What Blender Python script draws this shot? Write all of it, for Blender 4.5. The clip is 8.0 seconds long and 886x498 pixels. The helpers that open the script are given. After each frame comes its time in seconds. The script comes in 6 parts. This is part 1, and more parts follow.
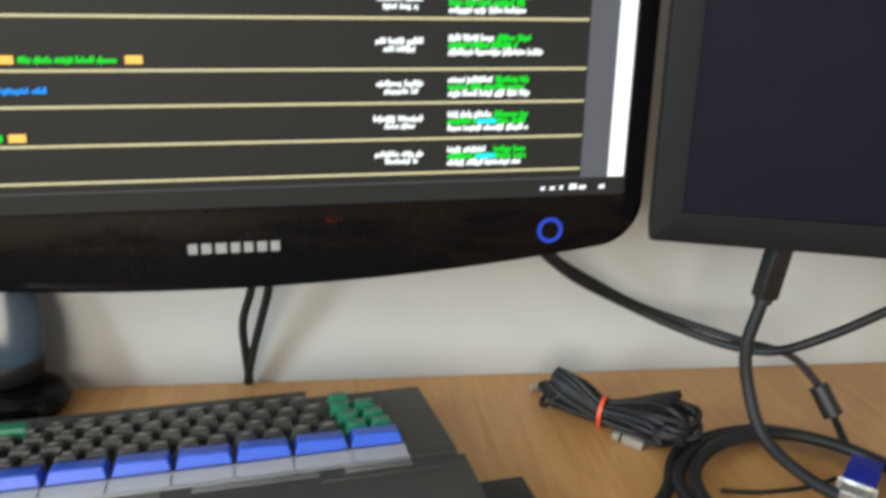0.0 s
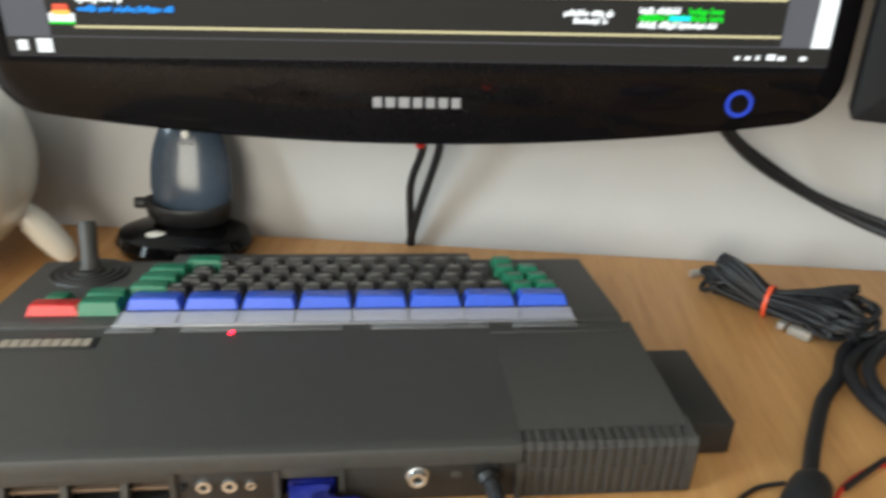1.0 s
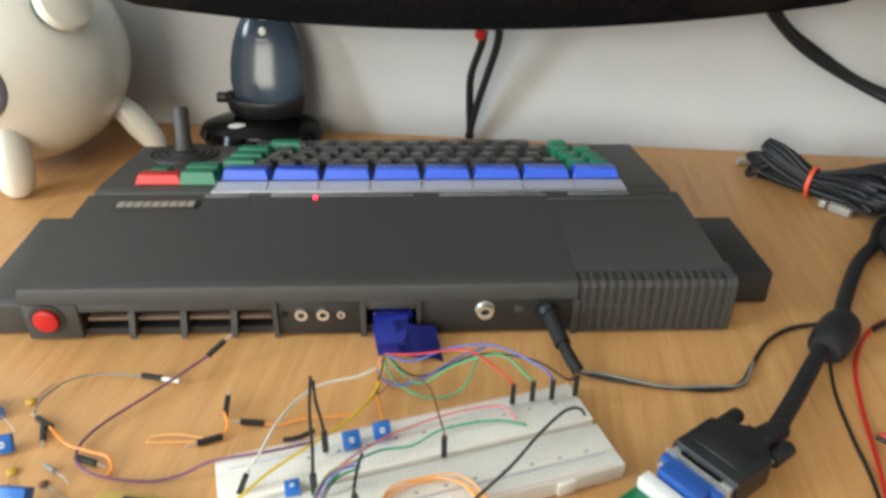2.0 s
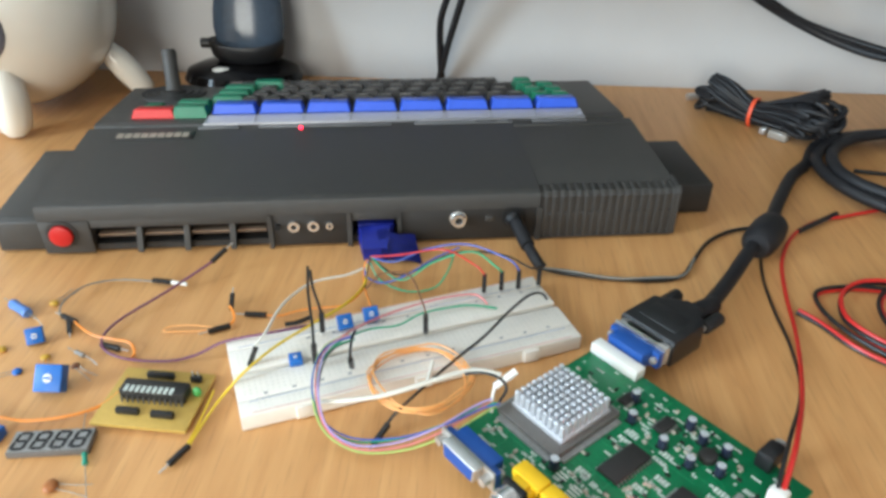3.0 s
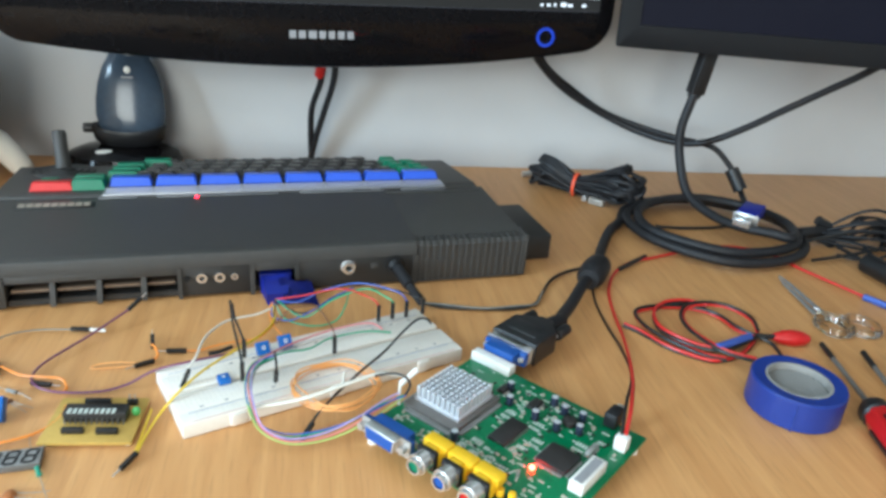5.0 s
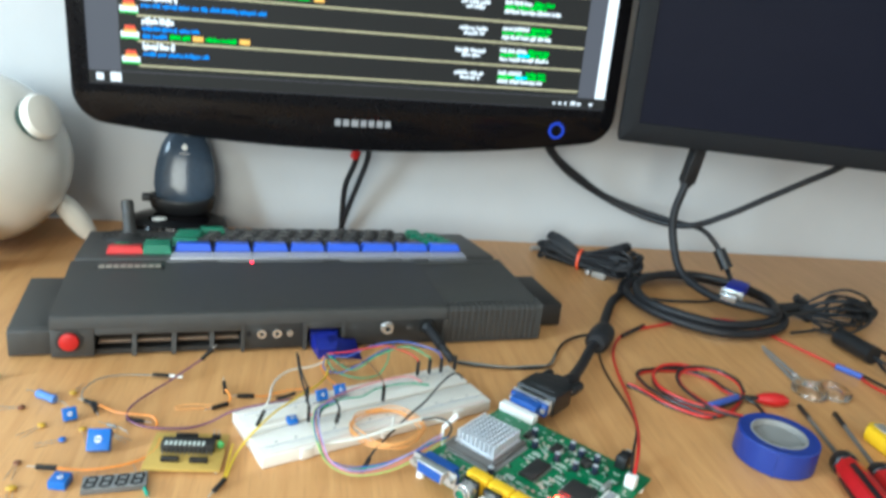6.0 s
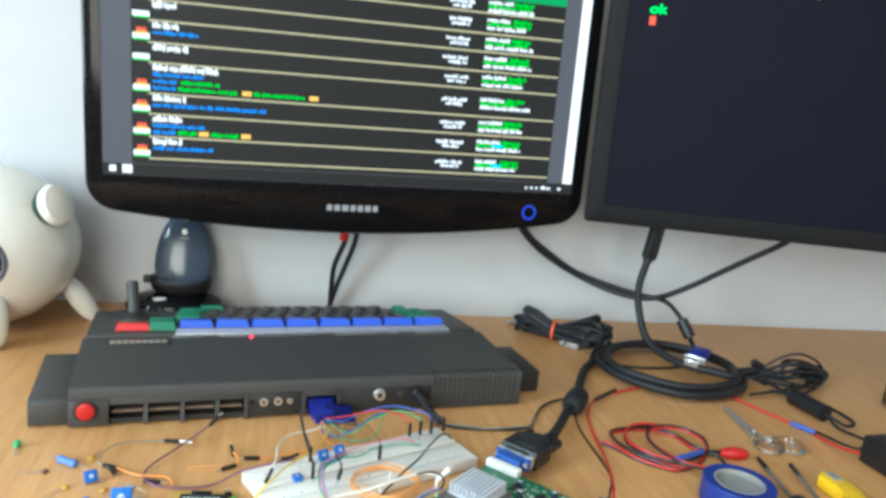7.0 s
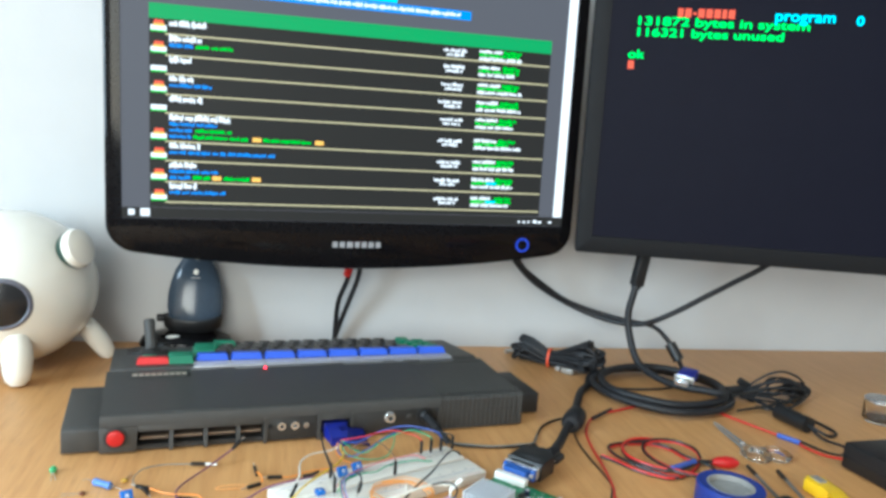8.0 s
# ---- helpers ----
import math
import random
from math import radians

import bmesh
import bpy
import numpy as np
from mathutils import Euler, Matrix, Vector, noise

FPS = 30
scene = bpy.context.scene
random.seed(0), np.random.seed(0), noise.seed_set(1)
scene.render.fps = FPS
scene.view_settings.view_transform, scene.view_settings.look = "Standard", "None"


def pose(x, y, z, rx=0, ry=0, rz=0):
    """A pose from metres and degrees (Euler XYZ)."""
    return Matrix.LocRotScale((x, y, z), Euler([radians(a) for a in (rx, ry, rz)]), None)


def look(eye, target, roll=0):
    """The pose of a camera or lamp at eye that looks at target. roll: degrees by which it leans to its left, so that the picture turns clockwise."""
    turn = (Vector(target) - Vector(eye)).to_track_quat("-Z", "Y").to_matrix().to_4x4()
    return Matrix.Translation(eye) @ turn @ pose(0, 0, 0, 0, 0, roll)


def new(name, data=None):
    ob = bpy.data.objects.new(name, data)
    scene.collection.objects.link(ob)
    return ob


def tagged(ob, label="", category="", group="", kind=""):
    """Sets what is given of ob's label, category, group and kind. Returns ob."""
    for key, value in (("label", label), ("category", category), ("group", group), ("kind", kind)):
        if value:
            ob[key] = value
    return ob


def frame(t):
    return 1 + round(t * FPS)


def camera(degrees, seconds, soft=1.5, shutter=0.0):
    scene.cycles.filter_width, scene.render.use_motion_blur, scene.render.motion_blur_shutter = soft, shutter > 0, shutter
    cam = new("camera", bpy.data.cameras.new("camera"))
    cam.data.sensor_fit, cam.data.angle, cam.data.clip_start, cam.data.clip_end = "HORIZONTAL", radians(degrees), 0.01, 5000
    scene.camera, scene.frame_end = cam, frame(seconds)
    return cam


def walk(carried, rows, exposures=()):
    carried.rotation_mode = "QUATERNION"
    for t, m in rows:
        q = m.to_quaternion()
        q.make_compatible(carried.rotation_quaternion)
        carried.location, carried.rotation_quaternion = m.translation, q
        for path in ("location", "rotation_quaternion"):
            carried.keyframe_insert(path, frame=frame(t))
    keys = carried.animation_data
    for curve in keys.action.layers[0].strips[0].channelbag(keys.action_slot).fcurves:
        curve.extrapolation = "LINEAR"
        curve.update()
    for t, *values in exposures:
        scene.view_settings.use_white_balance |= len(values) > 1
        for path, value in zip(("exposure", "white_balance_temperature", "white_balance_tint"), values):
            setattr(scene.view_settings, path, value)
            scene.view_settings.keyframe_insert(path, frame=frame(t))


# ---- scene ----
cam = camera(61.7, 8.0, soft=3.1, shutter=0.4)
PATH = [
    (0, (0.046, -0.255, 0.288), (0.317, 1.627, -0.332), 2.1),
    (0.5, (0.038, -0.25, 0.28), (0.12, 1.579, -0.523), 2.1),
    (0.7, (0.026, -0.259, 0.271), (0.054, 1.556, -0.569), 2.3),
    (1, (0.014, -0.265, 0.265), (-0.033, 1.533, -0.61), 2.6),
    (1.2, (0.003, -0.271, 0.26), (-0.135, 1.504, -0.65), 1.4),
    (1.5, (0.001, -0.287, 0.253), (-0.165, 1.443, -0.736), 2.2),
    (1.7, (0.006, -0.303, 0.248), (-0.17, 1.417, -0.757), 1.4),
    (2.8, (0.008, -0.373, 0.242), (-0.093, 1.325, -0.81), 0.2),
    (3, (0.009, -0.383, 0.241), (-0.07, 1.3, -0.838), 0.9),
    (3.5, (0.005, -0.413, 0.243), (-0.013, 1.289, -0.807), 2.0),
    (4, (0.001, -0.431, 0.244), (0.098, 1.297, -0.757), -0.9),
    (4.2, (0.0, -0.434, 0.246), (0.153, 1.309, -0.723), -1.7),
    (4.5, (-0.008, -0.44, 0.245), (0.295, 1.315, -0.664), 1.9),
    (4.7, (-0.013, -0.449, 0.243), (0.323, 1.324, -0.619), 3.4),
    (5.8, (-0.065, -0.525, 0.265), (0.298, 1.309, -0.445), 6.7),
    (6, (-0.071, -0.534, 0.272), (0.306, 1.321, -0.375), 6.6),
    (6.5, (-0.083, -0.556, 0.278), (0.326, 1.339, -0.213), 7.2),
    (7, (-0.094, -0.59, 0.28), (0.345, 1.315, -0.145), 6.1),
    (7.2, (-0.106, -0.607, 0.278), (0.344, 1.31, -0.072), 5.3),
    (7.5, (-0.117, -0.622, 0.277), (0.352, 1.305, 0.014), 4.7),
    (8, (-0.119, -0.634, 0.274), (0.352, 1.286, -0.028), 4.7),
]
walk(cam, [(t, look(eye, target, roll)) for t, eye, target, roll in PATH],
     exposures=[(0.0, 0.56, 6500, 3), (1.5, 0.59, 6520, 4), (3.0, 0.56, 5990, 4), (3.5, 0.58, 5850, 3), (4.5, 0.55, 5600, 1), (6.0, 0.63, 5650, -2), (8.0, 0.64, 5720, 0)])

# ---------------------------------------------------------------- light
world = bpy.data.worlds.new("world")
scene.world = world
world.use_nodes = True
wn = world.node_tree.nodes
sky = wn.new("ShaderNodeTexSky")
sky.sky_type = 'NISHITA'
sky.sun_disc = False
sky.sun_elevation, sky.sun_rotation = radians(38), radians(200)
wn["Background"].inputs["Strength"].default_value = 0.12
world.node_tree.links.new(sky.outputs[0], wn["Background"].inputs["Color"])

# room: desk top is z = 0, the wall behind the desk stands at WALL
WALL, FLOOR, CEIL = 0.288, -0.75, 1.75
XW, XE, YS = -1.9, 2.3, -3.0
WIN2 = (-1.75, -0.15, 0.1, 1.5)              # opening in the south wall: x0, x1, z0, z1
WIN = (-1.42, -0.78, 0.05, 1.45)          # opening in the west wall: y0, y1, z0, z1



def window_light(name, w, h, watts, tone, eye, aim):
    lamp = bpy.data.lights.new(name, 'AREA')
    lamp.shape, lamp.size, lamp.size_y = 'RECTANGLE', w, h
    lamp.energy, lamp.color = watts, tone
    new(name, lamp).matrix_world = look(eye, aim)


wy, wz = (WIN[0] + WIN[1]) / 2, (WIN[2] + WIN[3]) / 2
window_light("west_window_daylight", 0.58, 1.30, 46.0, (0.76, 0.89, 1.0), (XW - 0.03, wy, wz), (XW + 1, wy, wz))
wx, wz = (WIN2[0] + WIN2[1]) / 2, (WIN2[2] + WIN2[3]) / 2
window_light("south_window_daylight", 1.55, 1.35, 42.0, (1.0, 0.89, 0.76), (wx, YS - 0.03, wz), (wx, YS + 1, wz))


# ---------------------------------------------------------------- materials
def shader(name):
    m = bpy.data.materials.new(name)
    m.use_nodes = True
    nt = m.node_tree
    return m, nt, nt.nodes["Principled BSDF"]


def mat(name, col, rough=0.5, metal=0.0, var=0.12, scale=60.0, bump=0.0, bscale=900.0, coat=0.0, spec=0.5, emit=0.0, trans=0.0, alpha=1.0):
    """A surface with a large and a small variation of its colour and fine relief."""
    m, nt, b = shader(name)
    n, l = nt.nodes, nt.links
    tc = n.new("ShaderNodeTexCoord")
    info = n.new("ShaderNodeObjectInfo")
    big, small = n.new("ShaderNodeTexNoise"), n.new("ShaderNodeTexNoise")
    big.inputs["Scale"].default_value, small.inputs["Scale"].default_value = scale * 0.25, scale * 4
    for t in (big, small):
        t.inputs["Detail"].default_value = 4
        l.new(tc.outputs["Object"], t.inputs["Vector"])
    add = n.new("ShaderNodeMath")
    add.operation = 'ADD'
    l.new(big.outputs["Fac"], add.inputs[0])
    l.new(small.outputs["Fac"], add.inputs[1])
    add2 = n.new("ShaderNodeMath")
    add2.operation = 'MULTIPLY_ADD'
    add2.inputs[1].default_value = 0.25
    l.new(info.outputs["Random"], add2.inputs[0])
    l.new(add.outputs[0], add2.inputs[2])
    ramp = n.new("ShaderNodeMapRange")
    ramp.inputs["From Min"].default_value, ramp.inputs["From Max"].default_value = 0.7, 1.55
    ramp.inputs["To Min"].default_value, ramp.inputs["To Max"].default_value = 1 - var, 1 + var
    l.new(add2.outputs[0], ramp.inputs["Value"])
    mul = n.new("ShaderNodeVectorMath")
    mul.operation = 'SCALE'
    mul.inputs[0].default_value = col[:3]
    l.new(ramp.outputs[0], mul.inputs["Scale"])
    l.new(mul.outputs[0], b.inputs["Base Color"])
    rr = n.new("ShaderNodeMapRange")
    rr.inputs["To Min"].default_value, rr.inputs["To Max"].default_value = max(rough - 0.08, 0.02), min(rough + 0.1, 1)
    l.new(big.outputs["Fac"], rr.inputs["Value"])
    l.new(rr.outputs[0], b.inputs["Roughness"])
    b.inputs["Metallic"].default_value = metal
    b.inputs["Coat Weight"].default_value = coat
    b.inputs["Coat Roughness"].default_value = 0.08
    b.inputs["Specular IOR Level"].default_value = spec
    b.inputs["Transmission Weight"].default_value = trans
    if emit:
        b.inputs["Emission Color"].default_value = (*col[:3], 1)
        b.inputs["Emission Strength"].default_value = emit
    if bump:
        t = n.new("ShaderNodeTexNoise")
        t.inputs["Scale"].default_value = bscale
        t.inputs["Detail"].default_value = 3
        l.new(tc.outputs["Object"], t.inputs["Vector"])
        bp = n.new("ShaderNodeBump")
        bp.inputs["Strength"].default_value = bump
        bp.inputs["Distance"].default_value = 0.0006
        l.new(t.outputs["Fac"], bp.inputs["Height"])
        l.new(bp.outputs[0], b.inputs["Normal"])
    return m


def glow(name, col, strength):
    """What gives off light: a screen's lit marks or a diode."""
    m, nt, b = shader(name)
    b.inputs["Base Color"].default_value = (0.01, 0.01, 0.01, 1)
    b.inputs["Emission Color"].default_value = (*col, 1)
    b.inputs["Emission Strength"].default_value = strength
    b.inputs["Roughness"].default_value = 0.4
    b.inputs["Specular IOR Level"].default_value = 0.08
    return m


def wood_mat(name, dark, light, along='Y'):
    """Beech laminate: long soft grain, short pores, slight gloss."""
    m, nt, b = shader(name)
    n, l = nt.nodes, nt.links
    tc, mp = n.new("ShaderNodeTexCoord"), n.new("ShaderNodeMapping")
    mp.inputs["Scale"].default_value = (1, 0.06, 1) if along == 'Y' else (0.11, 1, 1)
    mp.inputs["Rotation"].default_value = (0, 0, radians(4))
    l.new(tc.outputs["Object"], mp.inputs["Vector"])
    grain, pores, blot = n.new("ShaderNodeTexNoise"), n.new("ShaderNodeTexNoise"), n.new("ShaderNodeTexNoise")
    grain.inputs["Scale"].default_value, grain.inputs["Detail"].default_value = 150, 8
    grain.inputs["Distortion"].default_value = 0.5
    pores.inputs["Scale"].default_value, pores.inputs["Detail"].default_value = 620, 3
    blot.inputs["Scale"].default_value, blot.inputs["Detail"].default_value = 5, 3
    l.new(mp.outputs[0], grain.inputs["Vector"])
    l.new(mp.outputs[0], pores.inputs["Vector"])
    l.new(tc.outputs["Object"], blot.inputs["Vector"])
    ramp = n.new("ShaderNodeValToRGB")
    ramp.color_ramp.elements[0].position, ramp.color_ramp.elements[1].position = 0.18, 0.84
    ramp.color_ramp.elements[0].color, ramp.color_ramp.elements[1].color = (*dark, 1), (*light, 1)
    l.new(grain.outputs["Fac"], ramp.inputs["Fac"])
    cut = n.new("ShaderNodeMapRange")
    cut.inputs["From Min"].default_value, cut.inputs["From Max"].default_value = 0.30, 0.46
    cut.inputs["To Min"].default_value, cut.inputs["To Max"].default_value = 0.86, 1.0
    l.new(pores.outputs["Fac"], cut.inputs["Value"])
    wide = n.new("ShaderNodeMapRange")
    wide.inputs["To Min"].default_value, wide.inputs["To Max"].default_value = 0.88, 1.12
    l.new(blot.outputs["Fac"], wide.inputs["Value"])
    k = n.new("ShaderNodeMath")
    k.operation = 'MULTIPLY'
    l.new(cut.outputs[0], k.inputs[0])
    l.new(wide.outputs[0], k.inputs[1])
    mul = n.new("ShaderNodeVectorMath")
    mul.operation = 'SCALE'
    l.new(ramp.outputs[0], mul.inputs[0])
    l.new(k.outputs[0], mul.inputs["Scale"])
    l.new(mul.outputs[0], b.inputs["Base Color"])
    b.inputs["Roughness"].default_value = 0.46
    bp = n.new("ShaderNodeBump")
    bp.inputs["Strength"].default_value, bp.inputs["Distance"].default_value = 0.12, 0.0004
    l.new(pores.outputs["Fac"], bp.inputs["Height"])
    l.new(bp.outputs[0], b.inputs["Normal"])
    return m


def glass_mat(name, col=(1, 1, 1), rough=0.02):
    m, nt, b = shader(name)
    b.inputs["Base Color"].default_value = (*col, 1)
    b.inputs["Roughness"].default_value = rough
    b.inputs["Transmission Weight"].default_value = 1.0
    b.inputs["IOR"].default_value = 1.46
    return m


WOOD = wood_mat("beech_laminate", (0.520, 0.250, 0.082), (0.700, 0.385, 0.150))
PLASTER = mat("wall_paint", (0.540, 0.540, 0.540), 0.9, var=0.03, scale=6, bump=0.25, bscale=260)
CEILING = mat("ceiling_paint", (0.75, 0.75, 0.74), 0.95, var=0.03, scale=5)
FLOORM = wood_mat("floor_boards", (0.20, 0.11, 0.05), (0.34, 0.20, 0.10))
WHITE_PAINT = mat("white_paint", (0.78, 0.78, 0.76), 0.4, var=0.03)
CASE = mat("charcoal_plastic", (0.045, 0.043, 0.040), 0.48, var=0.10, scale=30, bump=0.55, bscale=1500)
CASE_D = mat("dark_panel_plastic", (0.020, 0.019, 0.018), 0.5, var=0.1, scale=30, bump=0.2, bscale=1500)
BLACK = mat("black_plastic", (0.010, 0.010, 0.011), 0.42, var=0.15)
# near-black that puts the shade inside slots and socket holes into the colour
BLACK_IN = mat("inside_shade_black", (0.006, 0.006, 0.006), 0.8, var=0.1)
RUBBER = mat("black_cable_rubber", (0.012, 0.012, 0.014), 0.52, spec=0.35, var=0.2, scale=80, bump=0.15, bscale=1200)
GLOSS = mat("piano_black", (0.0045, 0.004, 0.0045), 0.06, var=0.2, spec=0.16)
GREYCASE = mat("grey_bezel", (0.010, 0.010, 0.011), 0.6, var=0.1, bump=0.2, bscale=2000, spec=0.15)
KEY = mat("grey_key_plastic", (0.032, 0.030, 0.029), 0.38, var=0.12)
KEY_TOP = mat("key_legend_grey", (0.30, 0.28, 0.25), 0.5, var=0.15)
BLUE_KEY = mat("blue_key_plastic", (0.038, 0.105, 0.60), 0.35, var=0.06)
GREEN_KEY = mat("green_key_plastic", (0.010, 0.165, 0.085), 0.38, var=0.10)
RED_KEY = mat("red_key_plastic", (0.60, 0.020, 0.022), 0.35, var=0.06)
RED = mat("red_plastic", (0.50, 0.012, 0.012), 0.35, var=0.1)
MAKER = mat("dull_silver_print", (0.30, 0.30, 0.31), 0.45, 0.2, var=0.08)
SILVER = mat("silver_strip", (0.42, 0.42, 0.44), 0.32, 0.6, var=0.08)
CHROME = mat("nickel", (0.74, 0.74, 0.73), 0.25, 0.85, var=0.1)
STEEL = mat("steel", (0.60, 0.59, 0.57), 0.28, 0.7, var=0.1)
ALU = mat("anodised_aluminium", (0.74, 0.76, 0.80), 0.38, 0.55, var=0.05)
CERAMIC = mat("cream_glaze", (0.76, 0.73, 0.65), 0.22, var=0.035, scale=9, coat=0.5)
EYE_BLACK = mat("black_glaze", (0.012, 0.012, 0.013), 0.2, var=0.1)
EYE_GREY = mat("grey_blue_glaze", (0.13, 0.13, 0.16), 0.3, var=0.1)
DARKGREEN = mat("dark_green_glaze", (0.01, 0.04, 0.03), 0.3, var=0.1)
BBOARD = mat("cream_breadboard_plastic", (0.80, 0.755, 0.680), 0.5, var=0.06, bump=0.1)
HOLE = mat("breadboard_holes", (0.65, 0.62, 0.56), 0.8, var=0.1)
RED_LINE = mat("red_print", (0.68, 0.46, 0.40), 0.6, var=0.1)
BLUE_LINE = mat("blue_print", (0.42, 0.46, 0.54), 0.6, var=0.1)
GREY_PRINT = mat("grey_print", (0.30, 0.30, 0.31), 0.6, var=0.1)
PCB = mat("green_solder_mask", (0.008, 0.165, 0.060), 0.33, var=0.25, scale=240, bump=0.3, bscale=700)
PCB_TRACK = mat("green_tracks", (0.03, 0.27, 0.11), 0.33, var=0.1)
SILK = mat("white_silkscreen", (0.62, 0.68, 0.62), 0.6, var=0.1)
CHIP = mat("chip_epoxy", (0.022, 0.020, 0.019), 0.5, var=0.15)
PERF = mat("yellow_fibre_board", (0.52, 0.34, 0.075), 0.5, var=0.10, scale=120)
YELLOW = mat("yellow_plastic", (0.85, 0.52, 0.010), 0.4, var=0.05)
WHITE_PL = mat("white_plastic", (0.80, 0.79, 0.74), 0.45, var=0.03)
VGA_BLUE = mat("blue_connector", (0.014, 0.075, 0.32), 0.4, var=0.06)
TRIM_BLUE = mat("blue_trimmer", (0.018, 0.14, 0.50), 0.4, var=0.08)
TAPE_BLUE = mat("blue_vinyl_tape", (0.015, 0.038, 0.235), 0.36, var=0.08)
INK_BLUE = mat("dark_blue_tape", (0.008, 0.016, 0.22), 0.4, var=0.2, bump=0.4, bscale=300)
CARD = mat("grey_card", (0.30, 0.29, 0.27), 0.7, var=0.15)
ORANGE_BAND = mat("red_orange_band", (0.75, 0.09, 0.03), 0.5, var=0.1)
COLS = {k: mat(k + "_wire", v, 0.4, var=0.08) for k, v in {
    "red": (0.54, 0.02, 0.016), "black": (0.012, 0.012, 0.012), "white": (0.78, 0.76, 0.68), "yellow": (0.78, 0.55, 0.02),
    "orange": (0.85, 0.29, 0.04), "green": (0.03, 0.36, 0.18), "blue": (0.05, 0.10, 0.40), "purple": (0.17, 0.055, 0.12),
    "brown": (0.16, 0.07, 0.03), "pink": (0.70, 0.22, 0.22), "grey": (0.22, 0.22, 0.20), "violet": (0.45, 0.36, 0.70),
    "lime": (0.42, 0.60, 0.16), "peach": (0.90, 0.43, 0.13)}.items()}


# ---------------------------------------------------------------- mesh tools
def mesh_of(bm, name, material, smooth=True):
    me = bpy.data.meshes.new(name)
    bmesh.ops.recalc_face_normals(bm, faces=bm.faces[:])
    bm.to_mesh(me)
    bm.free()
    for mm in (material if isinstance(material, (list, tuple)) else [material]):
        me.materials.append(mm)
    if smooth:
        me.shade_smooth()
        me.set_sharp_from_angle(angle=radians(35))
    return me


def part(name, bm, material, parent=None, label="", smooth=True):
    ob = new(name, mesh_of(bm, name, material, smooth))
    if parent is not None:
        ob.parent = parent
    if label:
        ob["label"] = label
    return ob


def thing(name, m=None, label="", category="", group="", kind=""):
    e = new(name)
    e.empty_display_size = 0.02
    if m is not None:
        e.matrix_world = m
    return tagged(e, label, category, group, kind)


def alone(name, bm, material, label="", category="", group="", kind="", m=None, smooth=True):
    ob = part(name, bm, material, None, "", smooth)
    if m is not None:
        ob.matrix_world = m
    return tagged(ob, label, category, group, kind)


def box(x0, x1, y0, y1, z0, z1, bev=0.0, seg=2, bm=None):
    b = bmesh.new()
    bmesh.ops.create_cube(b, size=1)
    bmesh.ops.transform(b, matrix=Matrix.Translation(((x0 + x1) / 2, (y0 + y1) / 2, (z0 + z1) / 2)) @ Matrix.Diagonal((x1 - x0, y1 - y0, z1 - z0, 1)), verts=b.verts)
    if bev:
        bmesh.ops.bevel(b, geom=b.edges[:], offset=bev, segments=seg, affect='EDGES', profile=0.5)
    return join(bm, b)


def join(bm, b):
    if bm is None:
        return b
    me = bpy.data.meshes.new("t")
    b.to_mesh(me)
    b.free()
    bm.from_mesh(me)
    bpy.data.meshes.remove(me)
    return bm


def rod(r, h, m=None, r2=None, n=20, bev=0.0, bm=None):
    """A round bar along z from 0 to h, at the pose m."""
    b = bmesh.new()
    bmesh.ops.create_cone(b, cap_ends=True, segments=n, radius1=r, radius2=r if r2 is None else r2, depth=h)
    bmesh.ops.translate(b, vec=(0, 0, h / 2), verts=b.verts)
    if bev:
        bmesh.ops.bevel(b, geom=[e for e in b.edges if abs(e.verts[0].co.z - e.verts[1].co.z) < 1e-7], offset=bev, segments=2, affect='EDGES', profile=0.5)
    if m is not None:
        bmesh.ops.transform(b, matrix=m, verts=b.verts)
    return join(bm, b)


def ball(rx, ry, rz, c=(0, 0, 0), n=32, bm=None):
    b = bmesh.new()
    bmesh.ops.create_uvsphere(b, u_segments=n, v_segments=n // 2, radius=1)
    bmesh.ops.transform(b, matrix=Matrix.Translation(c) @ Matrix.Diagonal((rx, ry, rz, 1)), verts=b.verts)
    return join(bm, b)


def lathe(profile, n=32, m=None, closed=False, bm=None):
    """Turns (r, z) points about z."""
    b = bmesh.new()
    rings = []
    for r, z in profile:
        rings.append([b.verts.new((r * math.cos(2 * math.pi * i / n), r * math.sin(2 * math.pi * i / n), z)) for i in range(n)] if r > 1e-7 else [b.verts.new((0, 0, z))])
    pairs = list(zip(rings, rings[1:])) + ([(rings[-1], rings[0])] if closed else [])
    for a, c in pairs:
        for i in range(n):
            j = (i + 1) % n
            q = [a[i % len(a)], a[j % len(a)], c[j % len(c)], c[i % len(c)]]
            q = list(dict.fromkeys(q))
            if len(q) > 2:
                b.faces.new(q)
    if m is not None:
        bmesh.ops.transform(b, matrix=m, verts=b.verts)
    return join(bm, b)


def smooth_line(pts, steps=6, closed=False):
    """A Catmull-Rom line through the points."""
    p = [Vector(q) for q in pts]
    n = len(p)
    out = []
    for i in range(n if closed else n - 1):
        a, b, c, d = (p[(i + k) % n] for k in (-1, 0, 1, 2)) if closed else (p[max(i - 1, 0)], p[i], p[i + 1], p[min(i + 2, n - 1)])
        for s in range(steps):
            t = s / steps
            out.append(0.5 * ((2 * b) + (c - a) * t + (2 * a - 5 * b + 4 * c - d) * t * t + (3 * b - a - 3 * c + d) * t ** 3))
    if not closed:
        out.append(p[-1])
    return out


